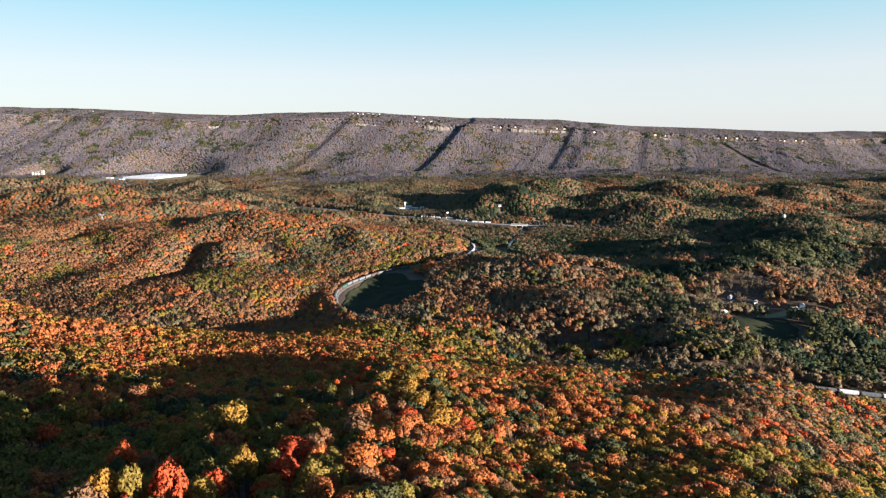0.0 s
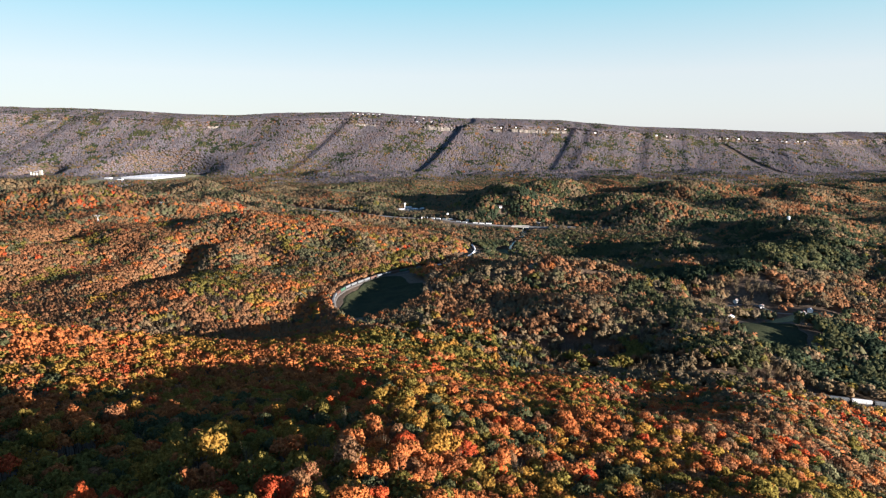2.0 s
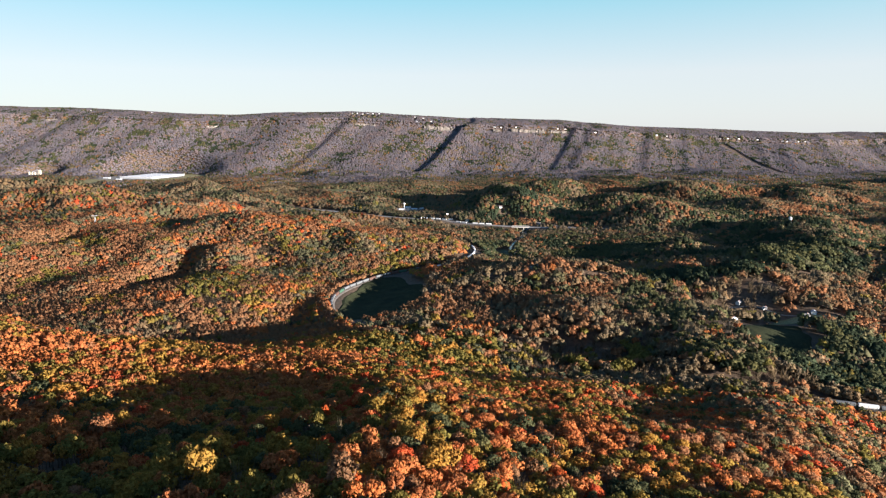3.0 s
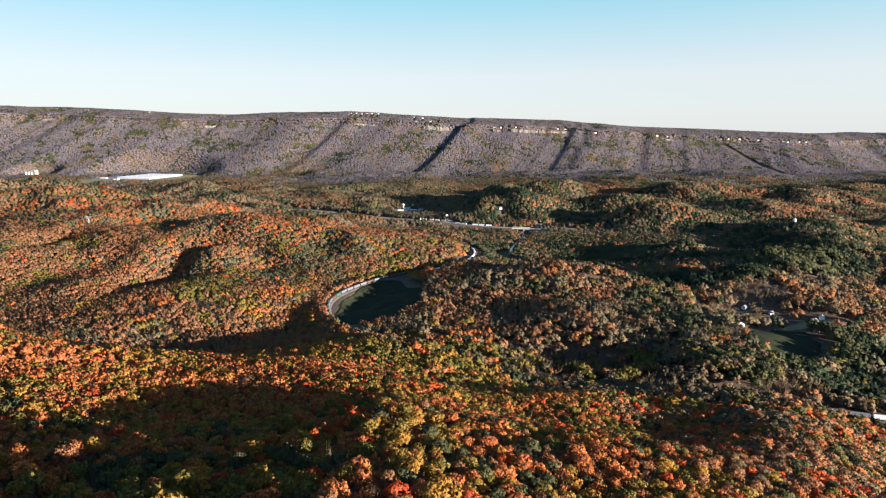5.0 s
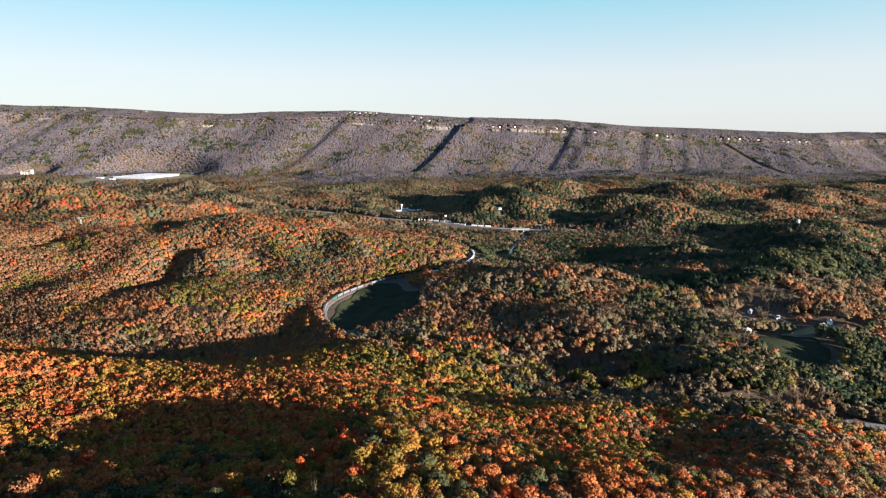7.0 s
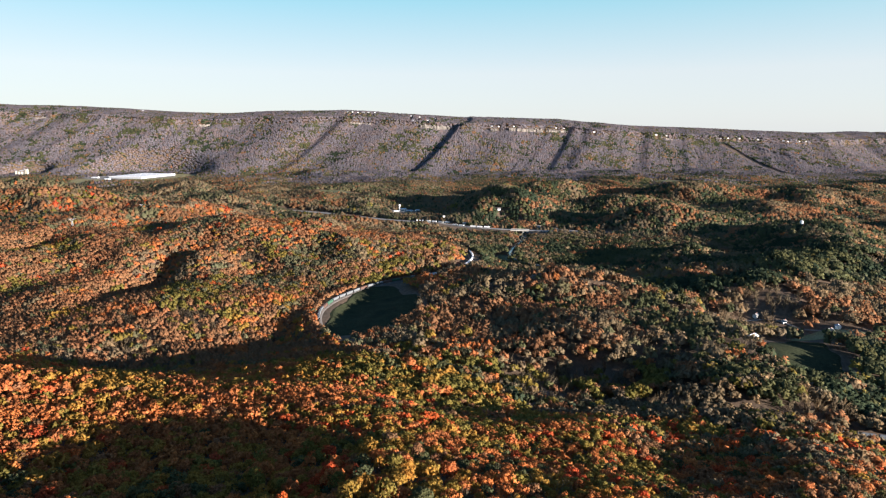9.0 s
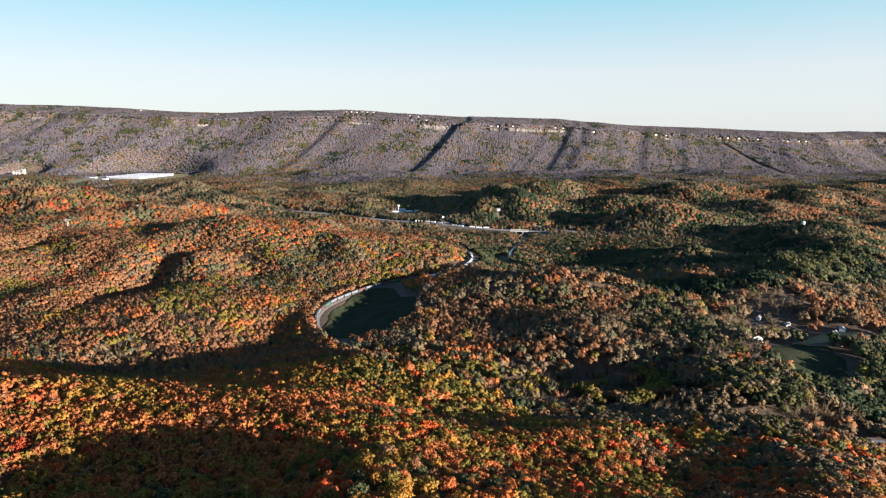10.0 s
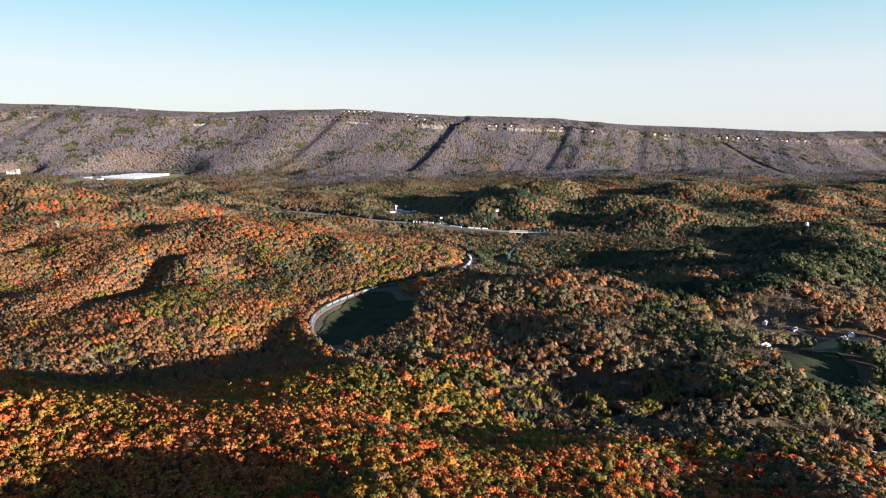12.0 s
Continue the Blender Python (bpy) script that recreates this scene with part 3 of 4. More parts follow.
KINDS = ["orange", "gold", "olive", "red", "russet", "pine", "bare", "mauve", "green", "tan", "sage"]
FORM = [0, 0, 0, 0, 0, 0, 1, 0, 0, 0, 0]


def rim_yard(x, y):
    """Where a rim house stands: on the edge itself east of the high crest."""
    return float(rim(np.array([x]))[0]) + 6 if x > 300 else y


def open_ground(x, y):
    """Where no trees stand."""
    o = near_line(x, y, RAIL, 20) < np.where((y > 690) | (x > 290), 6.5, 4.0)
    o |= (near_line(x + 11, y + 12, RAIL, 60) < 17) & (x > 288) & (x < 520)
    o |= (near_line(x - 5, y + 13, RAIL, 60) < 15) & (y > 930) & (y < 1030) & (x < 40)
    o |= (near_line(x, y + 16, RAIL, 60) < 19) & (y > 1030) & (y < 1170)
    o |= (near_line(x - 12, y, RAIL, 40) < 15) & (y > 715) & (y < 1010)
    o |= (near_line(x, y + 30, HIGHWAY, 60) < 34) & (x > -480) & (x < 260)
    o |= (near_line(x - 3, y + 5, RIVER, 60) < 10)
    o |= np.hypot((x + 98) / 48, (y - 1815) / 75) < 1
    o |= near_line(x, y, RIVER, 30) < 8
    o |= near_line(x, y, HIGHWAY, 30) < 16
    o |= near_line(x, y, SIDE_ROAD, 20) < 11
    o |= near_line(x, y, LANE, 10) < 5
    for p in PATCHES:
        o |= in_patch(x, y, p, 1.05)
        if p[1] < 1000:
            o |= in_patch(x, y + 16, p, .9)
    # cut for a power line up the mountain
    for x0, y0, x1, y1, w in ((1760, 3790, 1840, 3000, 24), (1935, 3730, 2270, 3230, 13)):
        t = np.clip((y - y0) / (y1 - y0), 0, 1)
        o |= (np.abs(x - x0 - (x1 - x0) * t) < w) & (y > y1) & (y < y0)
    for hx, hy, _ in RIM_HOUSES:
        back = rim_yard(hx, hy)
        o |= (np.abs(x - hx) < 11) & (y > back - (150 if hy > 3900 else 30)) & (y < back + 12)
    for hx, hy, *_ in HOUSES:
        o |= np.hypot(x - hx, y - hy) < 11
        if hy < 1000:
            # yard on the side of the house that looks down the valley
            u, v = (x - hx) * .53 + (y - hy) * .85, (x - hx) * .85 - (y - hy) * .53
            o |= np.hypot((u + 17) / 28, v / 11) < 1
    return o


def choose(x, y, z, rs):
    """The kind of each tree: mixed stands that change from hill to flat and from near to far."""
    w = np.zeros((len(x), 11))
    knoll = ((y < 600) & (z > 12) & (x < 200) | (y < 455))[:, None]
    spur = (knoll[:, 0] & (x < -60) & (y > 300))[:, None]
    flat = (~knoll[:, 0] & (y < 925) & (x < -60) | (y < 1080) & (x < 60) & (z < 3))[:, None]
    right = (~knoll[:, 0] & ~flat[:, 0] & (y < 1050) & (x > -60))[:, None]
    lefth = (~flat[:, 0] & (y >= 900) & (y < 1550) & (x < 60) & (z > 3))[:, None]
    mount = ramp01(y + 620 * fbm(x, y, 330, 71, 3), 2500, 3350)[:, None]
    # orange, gold, olive, red, russet, pine, bare, mauve, dark green, tan, sage
    w += (y >= 900)[:, None] * np.where((x > 60)[:, None], np.array([.010, .0, .02, .003, .15, .20, .09, 0, .17, .24, .10]), np.array([.02, .005, .05, .002, .16, .07, .10, 0, .10, .30, .20]))
    w = np.where(flat, np.array([.12, .06, .15, .016, .27, .0, .18, 0, .03, .08, .11]), w)
    w = np.where(right, np.array([.035, .004, .09, .010, .19, .05, .18, 0, .14, .23, .10]), w)
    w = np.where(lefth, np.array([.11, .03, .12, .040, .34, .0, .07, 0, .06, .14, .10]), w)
    w = np.where(knoll, np.array([.24, .26, .27, .06, .05, .0, .03, 0, .08, 0, 0]), w)
    w = np.where((knoll[:, 0] & (y < 330) & (x > -110))[:, None], np.array([.19, .22, .27, .07, .08, .0, .06, 0, .12, 0, 0]), w)
    w = np.where(spur, np.array([.50, .25, .14, .04, .05, .0, .0, 0, .015, 0, 0]), w)
    w = np.where(((x > 110) & (y > 230) & (y < 440))[:, None], np.array([.16, .02, .10, .09, .26, .01, .12, 0, .11, .08, .05]), w)
    w = np.where(((y > 1250) & (y < 2300) & (x > 40) & (z > 16))[:, None], np.array([.008, .0, .02, .006, .24, .18, .06, 0, .18, .24, .06]), w)
    # in the first three ovals darker pines and oaks stand in for hill shade
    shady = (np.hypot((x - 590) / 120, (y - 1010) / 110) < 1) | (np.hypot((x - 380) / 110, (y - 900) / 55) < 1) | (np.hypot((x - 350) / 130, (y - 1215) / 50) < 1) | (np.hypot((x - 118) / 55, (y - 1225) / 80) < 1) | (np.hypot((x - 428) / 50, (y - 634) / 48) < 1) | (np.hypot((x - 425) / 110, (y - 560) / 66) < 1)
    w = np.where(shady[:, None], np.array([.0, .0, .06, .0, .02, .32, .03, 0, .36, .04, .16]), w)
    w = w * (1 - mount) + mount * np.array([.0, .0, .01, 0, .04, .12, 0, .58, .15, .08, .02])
    chance = -np.log(-np.log(rs.uniform(1e-6, 1 - 1e-6, w.shape))) * np.where(y > 480, .42, .75)[:, None]
    score = np.log(np.maximum(w, 1e-9)) + chance
    for k in range(11):
        score[:, k] += 2.2 * vnoise(x, y, 105, 40 + k) + 2.6 * vnoise(x, y, 24, 60 + k)
    return np.argmax(score, 1)


BEHIND = 75


def nearest_view(x, y):
    """About how near the flight passes while a place is in sight."""
    return np.hypot(x - 1, y - np.clip(y - 150, 0, 115)) + 400 * (y < 70)


BANDS = [(-1, 0, 6.8, 2), (0, 215, 5.3, 0), (215, 330, 5.7, 1), (330, 560, 6.1, 2), (560, 1350, 7.2, 3), (1350, 2800, 9.3, 4), (2800, 5650, 10.4, 5)]


# ---------- trees: planting ----------
rs = np.random.RandomState(5)
stand = {}      # (kind, shape level) -> list of arrays
for lo, hi, gap, level in BANDS:
    y1 = min(hi + 130, 4940)
    xs = np.arange(-.86 * y1 - 60, .86 * y1 + 60, gap)
    yy = np.arange(max(lo * .7, -140), y1, gap)
    X, Y = np.meshgrid(xs, yy)
    X, Y = (X + rs.uniform(-.42, .42, X.shape) * gap).ravel(), (Y + rs.uniform(-.42, .42, Y.shape) * gap).ravel()
    d = nearest_view(X, Y)
    if lo < 0:
        # the part of the knoll that the flight leaves behind
        X, Y = np.meshgrid(np.arange(-190, 190, gap), np.arange(-150, BEHIND, gap))
        X, Y = (X + rs.uniform(-.42, .42, X.shape) * gap).ravel(), (Y + rs.uniform(-.42, .42, Y.shape) * gap).ravel()
        d = X * 0 - .5
    keep = (d >= lo) & (d < hi) & ((lo < 0) | (np.abs(X) < .785 * np.maximum(Y, 60) + 45)) & (Y < 4940)
    X, Y = X[keep], Y[keep]
    keep = ~open_ground(X, Y)
    X, Y = X[keep], Y[keep]
    if level == 5:
        # closer rows where the slope is steep under the rim
        xs = np.repeat(np.arange(-3600, 3600, 8.0), 9)
        ex = xs + rs.uniform(-4, 4, len(xs))
        ey = rim(ex) - 20 + rs.uniform(-60, 40, len(xs))
        ok = ~open_ground(ex, ey) & (np.abs(ex) < .79 * ey)
        X, Y = np.r_[X, ex[ok]], np.r_[Y, ey[ok]]
    Z = land(X, Y)
    if level == 5:
        keep = (Y < rim(X) + 420)
        X, Y, Z = X[keep], Y[keep], Z[keep]
    # older, wider trees with gaps between them beyond the railway
    old = (X > -25 + .3 * np.maximum(560 - Y, 0)) & (Y > 400) & (Y < 1150) & ((level == 2) | (level == 3))
    keep = ~old | (rs.rand(len(X)) > np.where(Y < 560, .36, .5))
    X, Y, Z, old = X[keep], Y[keep], Z[keep], old[keep]
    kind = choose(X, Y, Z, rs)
    R = gap * ((.53, .56, .60, .58, .62, .66)[level] + .30 * rs.rand(len(X)) ** 1.6 + .28 * rs.rand(len(X)) ** 6) * np.where(old, 1.45, 1) * np.where(kind == 6, .85, 1)
    # a few tall crowns catch the sun above the shaded hollow; elsewhere the canopy is even
    tall = (X > -72) & (X < -8) & (Y < 318)
    even = np.where(Y < 290, 1.1, np.where(Y < 560, .45, 1.0))
    H = 10.4 + even * (4.0 * (R / gap - .6) + 1.6 * rs.rand(len(X))) + np.where(tall, 3.8, 2.2) * (rs.rand(len(X)) < np.where(tall, .25, .035)) + 1.5 * old
    group = (X < -40) & (X > -190) & (Y < 235) & (Y > BEHIND) & (vnoise(X, Y, 17, 88) > np.where(X < -88, .10, .17))
    H = H + 5.5 * group + 6 * (np.hypot((X - 428) / 50, (Y - 634) / 48) < 1)
    for k in range(11):
        m = kind == k
        if m.any():
            stand.setdefault((k, level, lo), []).append(np.stack([X[m], Y[m], Z[m], R[m], H[m], (1.3 * vnoise(X[m], Y[m], 45, 77) + .65 + .4 * rs.rand(m.sum())) % 1, rs.rand(m.sum()) * 6.283], 1))


def plant(rows, level, k):
    """All the rows' trees as vertices, triangles and a value of its own for each tree."""
    shapes = SHAPES[level][FORM[k]]
    pick = (rows[:, 5] * 997).astype(int) % len(shapes)
    V, F, O, D, n = [], [], [], [], 0
    for s, (sv, sf, sn) in enumerate(shapes):
        r = rows[pick == s]
        if not len(r):
            continue
        c, q = np.cos(r[:, 6])[:, None], np.sin(r[:, 6])[:, None]
        R, H = r[:, 3:4], r[:, 4:5]
        stretch = np.clip(H / R / 3.4, .85, 1.2)
        x = (sv[None, :, 0] * c - sv[None, :, 1] * q) * R + r[:, 0:1]
        y = (sv[None, :, 0] * q + sv[None, :, 1] * c) * R + r[:, 1:2]
        up = R * stretch * (1.0, 1.0, 1.0, 1.0, .9, .8)[level] if FORM[k] == 0 else H * .42
        base = H - up * (.95 if FORM[k] == 0 else 1.15)
        z = sv[None, :, 2] * up + r[:, 2:3] + base
        V.append(np.stack([x, y, z], -1).reshape(-1, 3))
        F.append((sf[None] + (np.arange(len(r)) * len(sv))[:, None, None] + n).reshape(-1, 3))
        D.append(np.stack([sn[None, :, 0] * c - sn[None, :, 1] * q, sn[None, :, 0] * q + sn[None, :, 1] * c, np.repeat(sn[None, :, 2], len(r), 0)], -1).reshape(-1, 3))
        if level > 2:
            # seen from afar a canopy shades with the lie of the hill too
            gx = (land(r[:, 0] + 12, r[:, 1]) - land(r[:, 0] - 12, r[:, 1])) / 24
            gy = (land(r[:, 0], r[:, 1] + 12) - land(r[:, 0], r[:, 1] - 12)) / 24
            slope = np.minimum(1, .5 / np.maximum(np.hypot(gx, gy), 1e-6)) if level == 5 else 1
            gx, gy = gx * slope, gy * slope
            lie = np.stack([-gx, -gy, np.ones(len(r))], 1) / np.sqrt(1 + gx * gx + gy * gy)[:, None]
            D[-1] = D[-1] + (0, 0, 0, .8, 1.6, 2.6)[level] * np.repeat(lie, len(sv), 0)
            D[-1] /= np.linalg.norm(D[-1], axis=1)[:, None]
        O.append(np.repeat(r[:, 5], len(sv)))
        n += len(r) * len(sv)
    return np.concatenate(V), np.concatenate(F), np.concatenate(O), np.concatenate(D)


def trunks(rows, sides=3):
    """Tapered stems for many trees in one mesh."""
    a = np.arange(sides) * 6.283 / sides
    ring = np.stack([np.cos(a), np.sin(a)], 1)
    n = len(rows)
    r0 = rows[:, 3] * .07
    V = np.zeros((n, 2 * sides, 3))
    for t, (rad, z) in enumerate(((r0, rows[:, 2] - .5), (r0 * .4, rows[:, 2] + rows[:, 4] * .75))):
        V[:, t * sides:(t + 1) * sides, :2] = rows[:, None, :2] + ring[None] * rad[:, None, None]
        V[:, t * sides:(t + 1) * sides, 2] = z[:, None]
    F = []
    for s in range(sides):
        t = (s + 1) % sides
        F += [(s, t, sides + t), (s, sides + t, sides + s)]
    F = (np.array(F)[None] + (np.arange(n) * 2 * sides)[:, None, None]).reshape(-1, 3)
    return V.reshape(-1, 3), F


TREE_NAMES = ["maple_tree", "hickory_tree", "oak_tree", "red_maple_tree", "beech_tree", "pine_tree", "bare_tree", "hardwood_tree", "green_oak_tree", "brown_oak_tree", "grey_oak_tree"]
TREE_LABELS = ["maple tree with dense bright orange autumn leaves", "hickory tree with golden yellow autumn leaves", "oak tree with olive green leaves turning brown",
               "red maple tree with scarlet autumn leaves", "beech tree with russet brown autumn leaves", "dark green pine tree among hardwoods",
               "leafless grey-brown tree with fanned twigs", "leafless mauve-brown hardwood tree with a haze tint in its colour", "oak tree still in dark green leaf", "oak tree with dull tan-brown leaves", "oak tree with grey-green fading leaves"]
WOOD_LABELS = ["dense orange autumn maples over the hills", "golden hickories scattered through the woods", "olive green oaks through the woods", "scarlet maples dotted through the woods",
               "russet brown beeches through the woods", "dark pines scattered through the woods", "leafless grey-brown trees on the valley floor", "mauve-brown late autumn woods on the mountain slope, haze tint in their colour", "dark green oaks still in leaf through the woods", "dull tan-brown oaks over valley and hills", "grey-green fading oaks over valley and hills"]

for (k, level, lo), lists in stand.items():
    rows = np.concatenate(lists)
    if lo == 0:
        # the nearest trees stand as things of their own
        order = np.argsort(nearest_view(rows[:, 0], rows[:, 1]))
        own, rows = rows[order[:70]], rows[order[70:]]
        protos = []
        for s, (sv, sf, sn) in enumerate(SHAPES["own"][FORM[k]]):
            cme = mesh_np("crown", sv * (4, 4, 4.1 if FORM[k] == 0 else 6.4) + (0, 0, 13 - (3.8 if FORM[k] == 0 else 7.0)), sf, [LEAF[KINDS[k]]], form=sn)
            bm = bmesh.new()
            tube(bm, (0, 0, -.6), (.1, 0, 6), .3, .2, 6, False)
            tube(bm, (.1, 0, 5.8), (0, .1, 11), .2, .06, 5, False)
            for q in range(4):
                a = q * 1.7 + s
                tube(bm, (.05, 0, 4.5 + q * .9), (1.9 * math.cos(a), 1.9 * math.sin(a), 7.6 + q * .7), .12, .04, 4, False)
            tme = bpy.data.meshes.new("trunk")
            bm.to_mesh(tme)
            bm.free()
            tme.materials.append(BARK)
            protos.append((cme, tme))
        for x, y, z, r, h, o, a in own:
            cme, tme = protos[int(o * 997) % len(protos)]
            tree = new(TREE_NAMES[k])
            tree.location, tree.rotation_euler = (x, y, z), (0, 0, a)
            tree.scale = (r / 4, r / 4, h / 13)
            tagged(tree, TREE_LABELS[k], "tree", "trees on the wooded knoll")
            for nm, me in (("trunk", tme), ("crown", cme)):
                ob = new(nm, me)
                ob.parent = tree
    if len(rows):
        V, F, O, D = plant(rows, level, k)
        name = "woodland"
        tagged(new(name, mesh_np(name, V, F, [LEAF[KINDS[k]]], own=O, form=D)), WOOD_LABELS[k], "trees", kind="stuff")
        if level <= 1:
            V, F = trunks(rows)
            tagged(new("tree_trunks", mesh_np("tree_trunks", V, F, [BARK])), "slim grey-brown trunks under the woodland crowns", "trees", kind="stuff")


# ---------- built things ----------
def thing(name, label, category, x, y, turn=0, group="", z=None, sink=0.0):
    ob = new(name)
    ob.location = (x, y, (land_z(x, y) if z is None else z) - sink)
    ob.rotation_euler = (0, 0, radians(turn))
    return tagged(ob, label, category, group)


def gable(w, d, h, rise, over=.5, thick=.25):
    """A pitched roof, ridge along x, with thickness and eaves."""
    bm = bmesh.new()
    pts = [(-d / 2 - over, -over * rise / d * 2), (0, rise), (d / 2 + over, -over * rise / d * 2)]
    ring = []
    for x in (-w / 2 - over, w / 2 + over):
        ring.append([bm.verts.new((x, y, h + z + thick)) for y, z in pts] + [bm.verts.new((x, y, h + z)) for y, z in reversed(pts)])
    n = 6
    for i in range(n):
        bm.faces.new((ring[0][i], ring[0][(i + 1) % n], ring[1][(i + 1) % n], ring[1][i]))
    for r in ring:
        bm.faces.new((r[0], r[1], r[4], r[5]))
        bm.faces.new((r[1], r[2], r[3], r[4]))
    bmesh.ops.recalc_face_normals(bm, faces=bm.faces)
    return bm


def gable_walls(w, d, h, rise):
    bm = bmesh.new()
    prof = [(-d / 2, -1.5), (d / 2, -1.5), (d / 2, h), (0, h + rise * .97), (-d / 2, h)]
    a = [bm.verts.new((-w / 2, y, z)) for y, z in prof]
    b = [bm.verts.new((w / 2, y, z)) for y, z in prof]
    bm.faces.new(a)
    bm.faces.new(b)
    for i in range(5):
        bm.faces.new((a[i], a[(i + 1) % 5], b[(i + 1) % 5], b[i]))
    bmesh.ops.recalc_face_normals(bm, faces=bm.faces)
    return bm


LOOKS = {"white": (WHITE, ROOF, "white clapboard house with a grey shingle roof"), "grey": (CONC, ROOF, "grey house with a dark shingle roof among trees"),
         "tin": (WHITE, ROOFL, "white house with a bright metal roof"),
         "cream": (CONC, ROOFL, "large cream house with a pale roof on the mountain rim")}


def house(x, y, turn, w, d, h, look_kind, group=""):
    wall, roof, label = LOOKS[look_kind]
    ob = thing("house", label, "house", x, y, turn, group)
    rise = d * .36
    part("wall", gable_walls(w, d, h, rise), wall, ob)
    part("roof", gable(w, d, h, rise), roof, ob)
    part("chimney", boxed(w * .2, w * .2 + .9, -.45, .45, h + rise * .4, h + rise + 1.1), BRICK, ob, "red brick chimney")
    part("door", boxed(-.5, .5, -d / 2 - .06, -d / 2 + .02, 0, 2.1), TIE, ob, "dark panelled door")
    for sx in (-.34, -.16, .2, .36):
        for sy in (-1, 1):
            yy = sy * d / 2
            win = part("window", boxed(sx * w - .5, sx * w + .5, yy - .04, yy + .04, 1.0, 2.4), GLASS, ob)
            bm = bmesh.new()
            for a, b, c, e in ((-.6, -.5, .9, 2.5), (.5, .6, .9, 2.5), (-.5, .5, .9, 1.0), (-.5, .5, 2.4, 2.5)):
                box(bm, sx * w + a, sx * w + b, yy - .07, yy + .07, c, e)
            part("frame", bm, WHITE, win)
    return ob


def shed(x, y, turn, w, d, h, label, roof=ROOFL, wall=WHITE, bays=4, group="", z=None):
    ob = thing("shed", label, "shed", x, y, turn, group, z)
    part("wall", gable_walls(w, d, h, d * .12), wall, ob)
    part("roof", gable(w, d, h, d * .12, .8, .3), roof, ob)
    for k in range(bays):
        cx = (k + .5) / bays * w - w / 2
        part("roller_door", boxed(cx - 1.8, cx + 1.8, -d / 2 - .08, -d / 2 + .02, 0, min(4, h * .8)), GREYM, ob, "grey roller door")
    return ob


def cylinder_at(bm, x, y, z0, z1, r0, r1, sides=24):
    return tube(bm, (x, y, z0), (x, y, z1), r0, r1, sides)


for hx, hy, ht, hw, hd, hh, hk in HOUSES:
    house(hx, hy, ht, hw, hd, hh, hk, "farmhouses in the valley")

# houses along the mountain rim
for k, (hx, hy, hk) in enumerate(RIM_HOUSES):
    house(hx, rim_yard(hx, hy), (k * 37) % 50 - 25, 8 + (k * 7) % 6, 7, 6 if hk == "cream" else 4.5, hk, "houses along the mountain rim")

# great warehouse
wh = thing("warehouse", "huge flat white warehouse on a graded valley site", "warehouse", -1478, 3036, -14, z=3.5)
WL, WD, WH_ = 185, 240, 9
part("wall", boxed(-WL / 2, WL / 2, -WD / 2, WD / 2, -2, WH_), GREYM, wh, "light grey metal siding")
part("roof", boxed(-WL / 2 - .6, WL / 2 + .6, -WD / 2 - .6, WD / 2 + .6, WH_, WH_ + .8), MEMBRANE, wh, "white membrane roof")
for k in range(26):
    cx = -WL / 2 + (k + .5) * WL / 26
    part("dock_door", boxed(cx - 1.6, cx + 1.6, -WD / 2 - .12, -WD / 2 + .05, 1.0, 4.4), GREYM, wh, "grey dock door")
for k in range(18):
    cx, cy = -WL / 2 + (k % 6 + .5) * WL / 6, -WD / 2 + (k // 6 + .5) * WD / 3
    part("roof_unit", boxed(cx - 2, cx + 2, cy - 1.5, cy + 1.5, WH_ + .8, WH_ + 2.6, bevel=.1), GREYM, wh, "grey rooftop air unit")
shed(-1668, 2955, -14, 34, 14, 5, "low white annex beside the great warehouse", bays=6, z=3.5)
shed(-1562, 2868, -14, 26, 12, 5, "low white gatehouse shed on gravel", bays=4, z=3.5)

# grain silos
for k in range(4):
    sx, sy = -2136 + k * 14, 3078 + k * 1.0
    si = thing("silo", "tall cream concrete grain silo", "silo", sx, sy, 0, "grain silos", z=3.5)
    part("body", cylinder_at(bmesh.new(), 0, 0, -2, 21 + 3 * (k == 0), 5.6, 5.6), CREAM, si)
    part("cap", cylinder_at(bmesh.new(), 0, 0, 21 + 3 * (k == 0), 23 + 3 * (k == 0), 6, 1.0), GREYM, si, "grey conical cap")
hd_ = thing("elevator_tower", "square cream headhouse above grain silos", "tower", -2082, 3078, 0, z=3.5)
part("wall", boxed(-6, 6, -6, 6, -2, 33, bevel=.3), CREAM, hd_)
part("roof", boxed(-6.6, 6.6, -6.6, 6.6, 33, 34), GREYM, hd_)
for k in range(5):
    part("window", boxed(-1, 1, -6.1, -5.9, 4 + k * 6, 6 + k * 6), GLASS, hd_)
bm = bmesh.new()
tube(bm, (-6, 0, 30), (-40, 0, 26), 1.4, 1.4, 8)
part("conveyor", bm, GREYM, hd_, "sloping grey conveyor tube")

# standpipe on the hill
tank = thing("water_tank", "white upright cylindrical water tank on a wooded hilltop", "water tank", 760, 1300, 0)
part("body", cylinder_at(bmesh.new(), 0, 0, -2, 18, 3.2, 3.2, 32), WHITE, tank)
part("dome", cylinder_at(bmesh.new(), 0, 0, 18, 19.1, 3.2, .8, 32), WHITE, tank)
part("ladder", boxed(-.25, .25, -3.4, -3.2, 0, 18), GREYM, tank, "grey steel ladder")

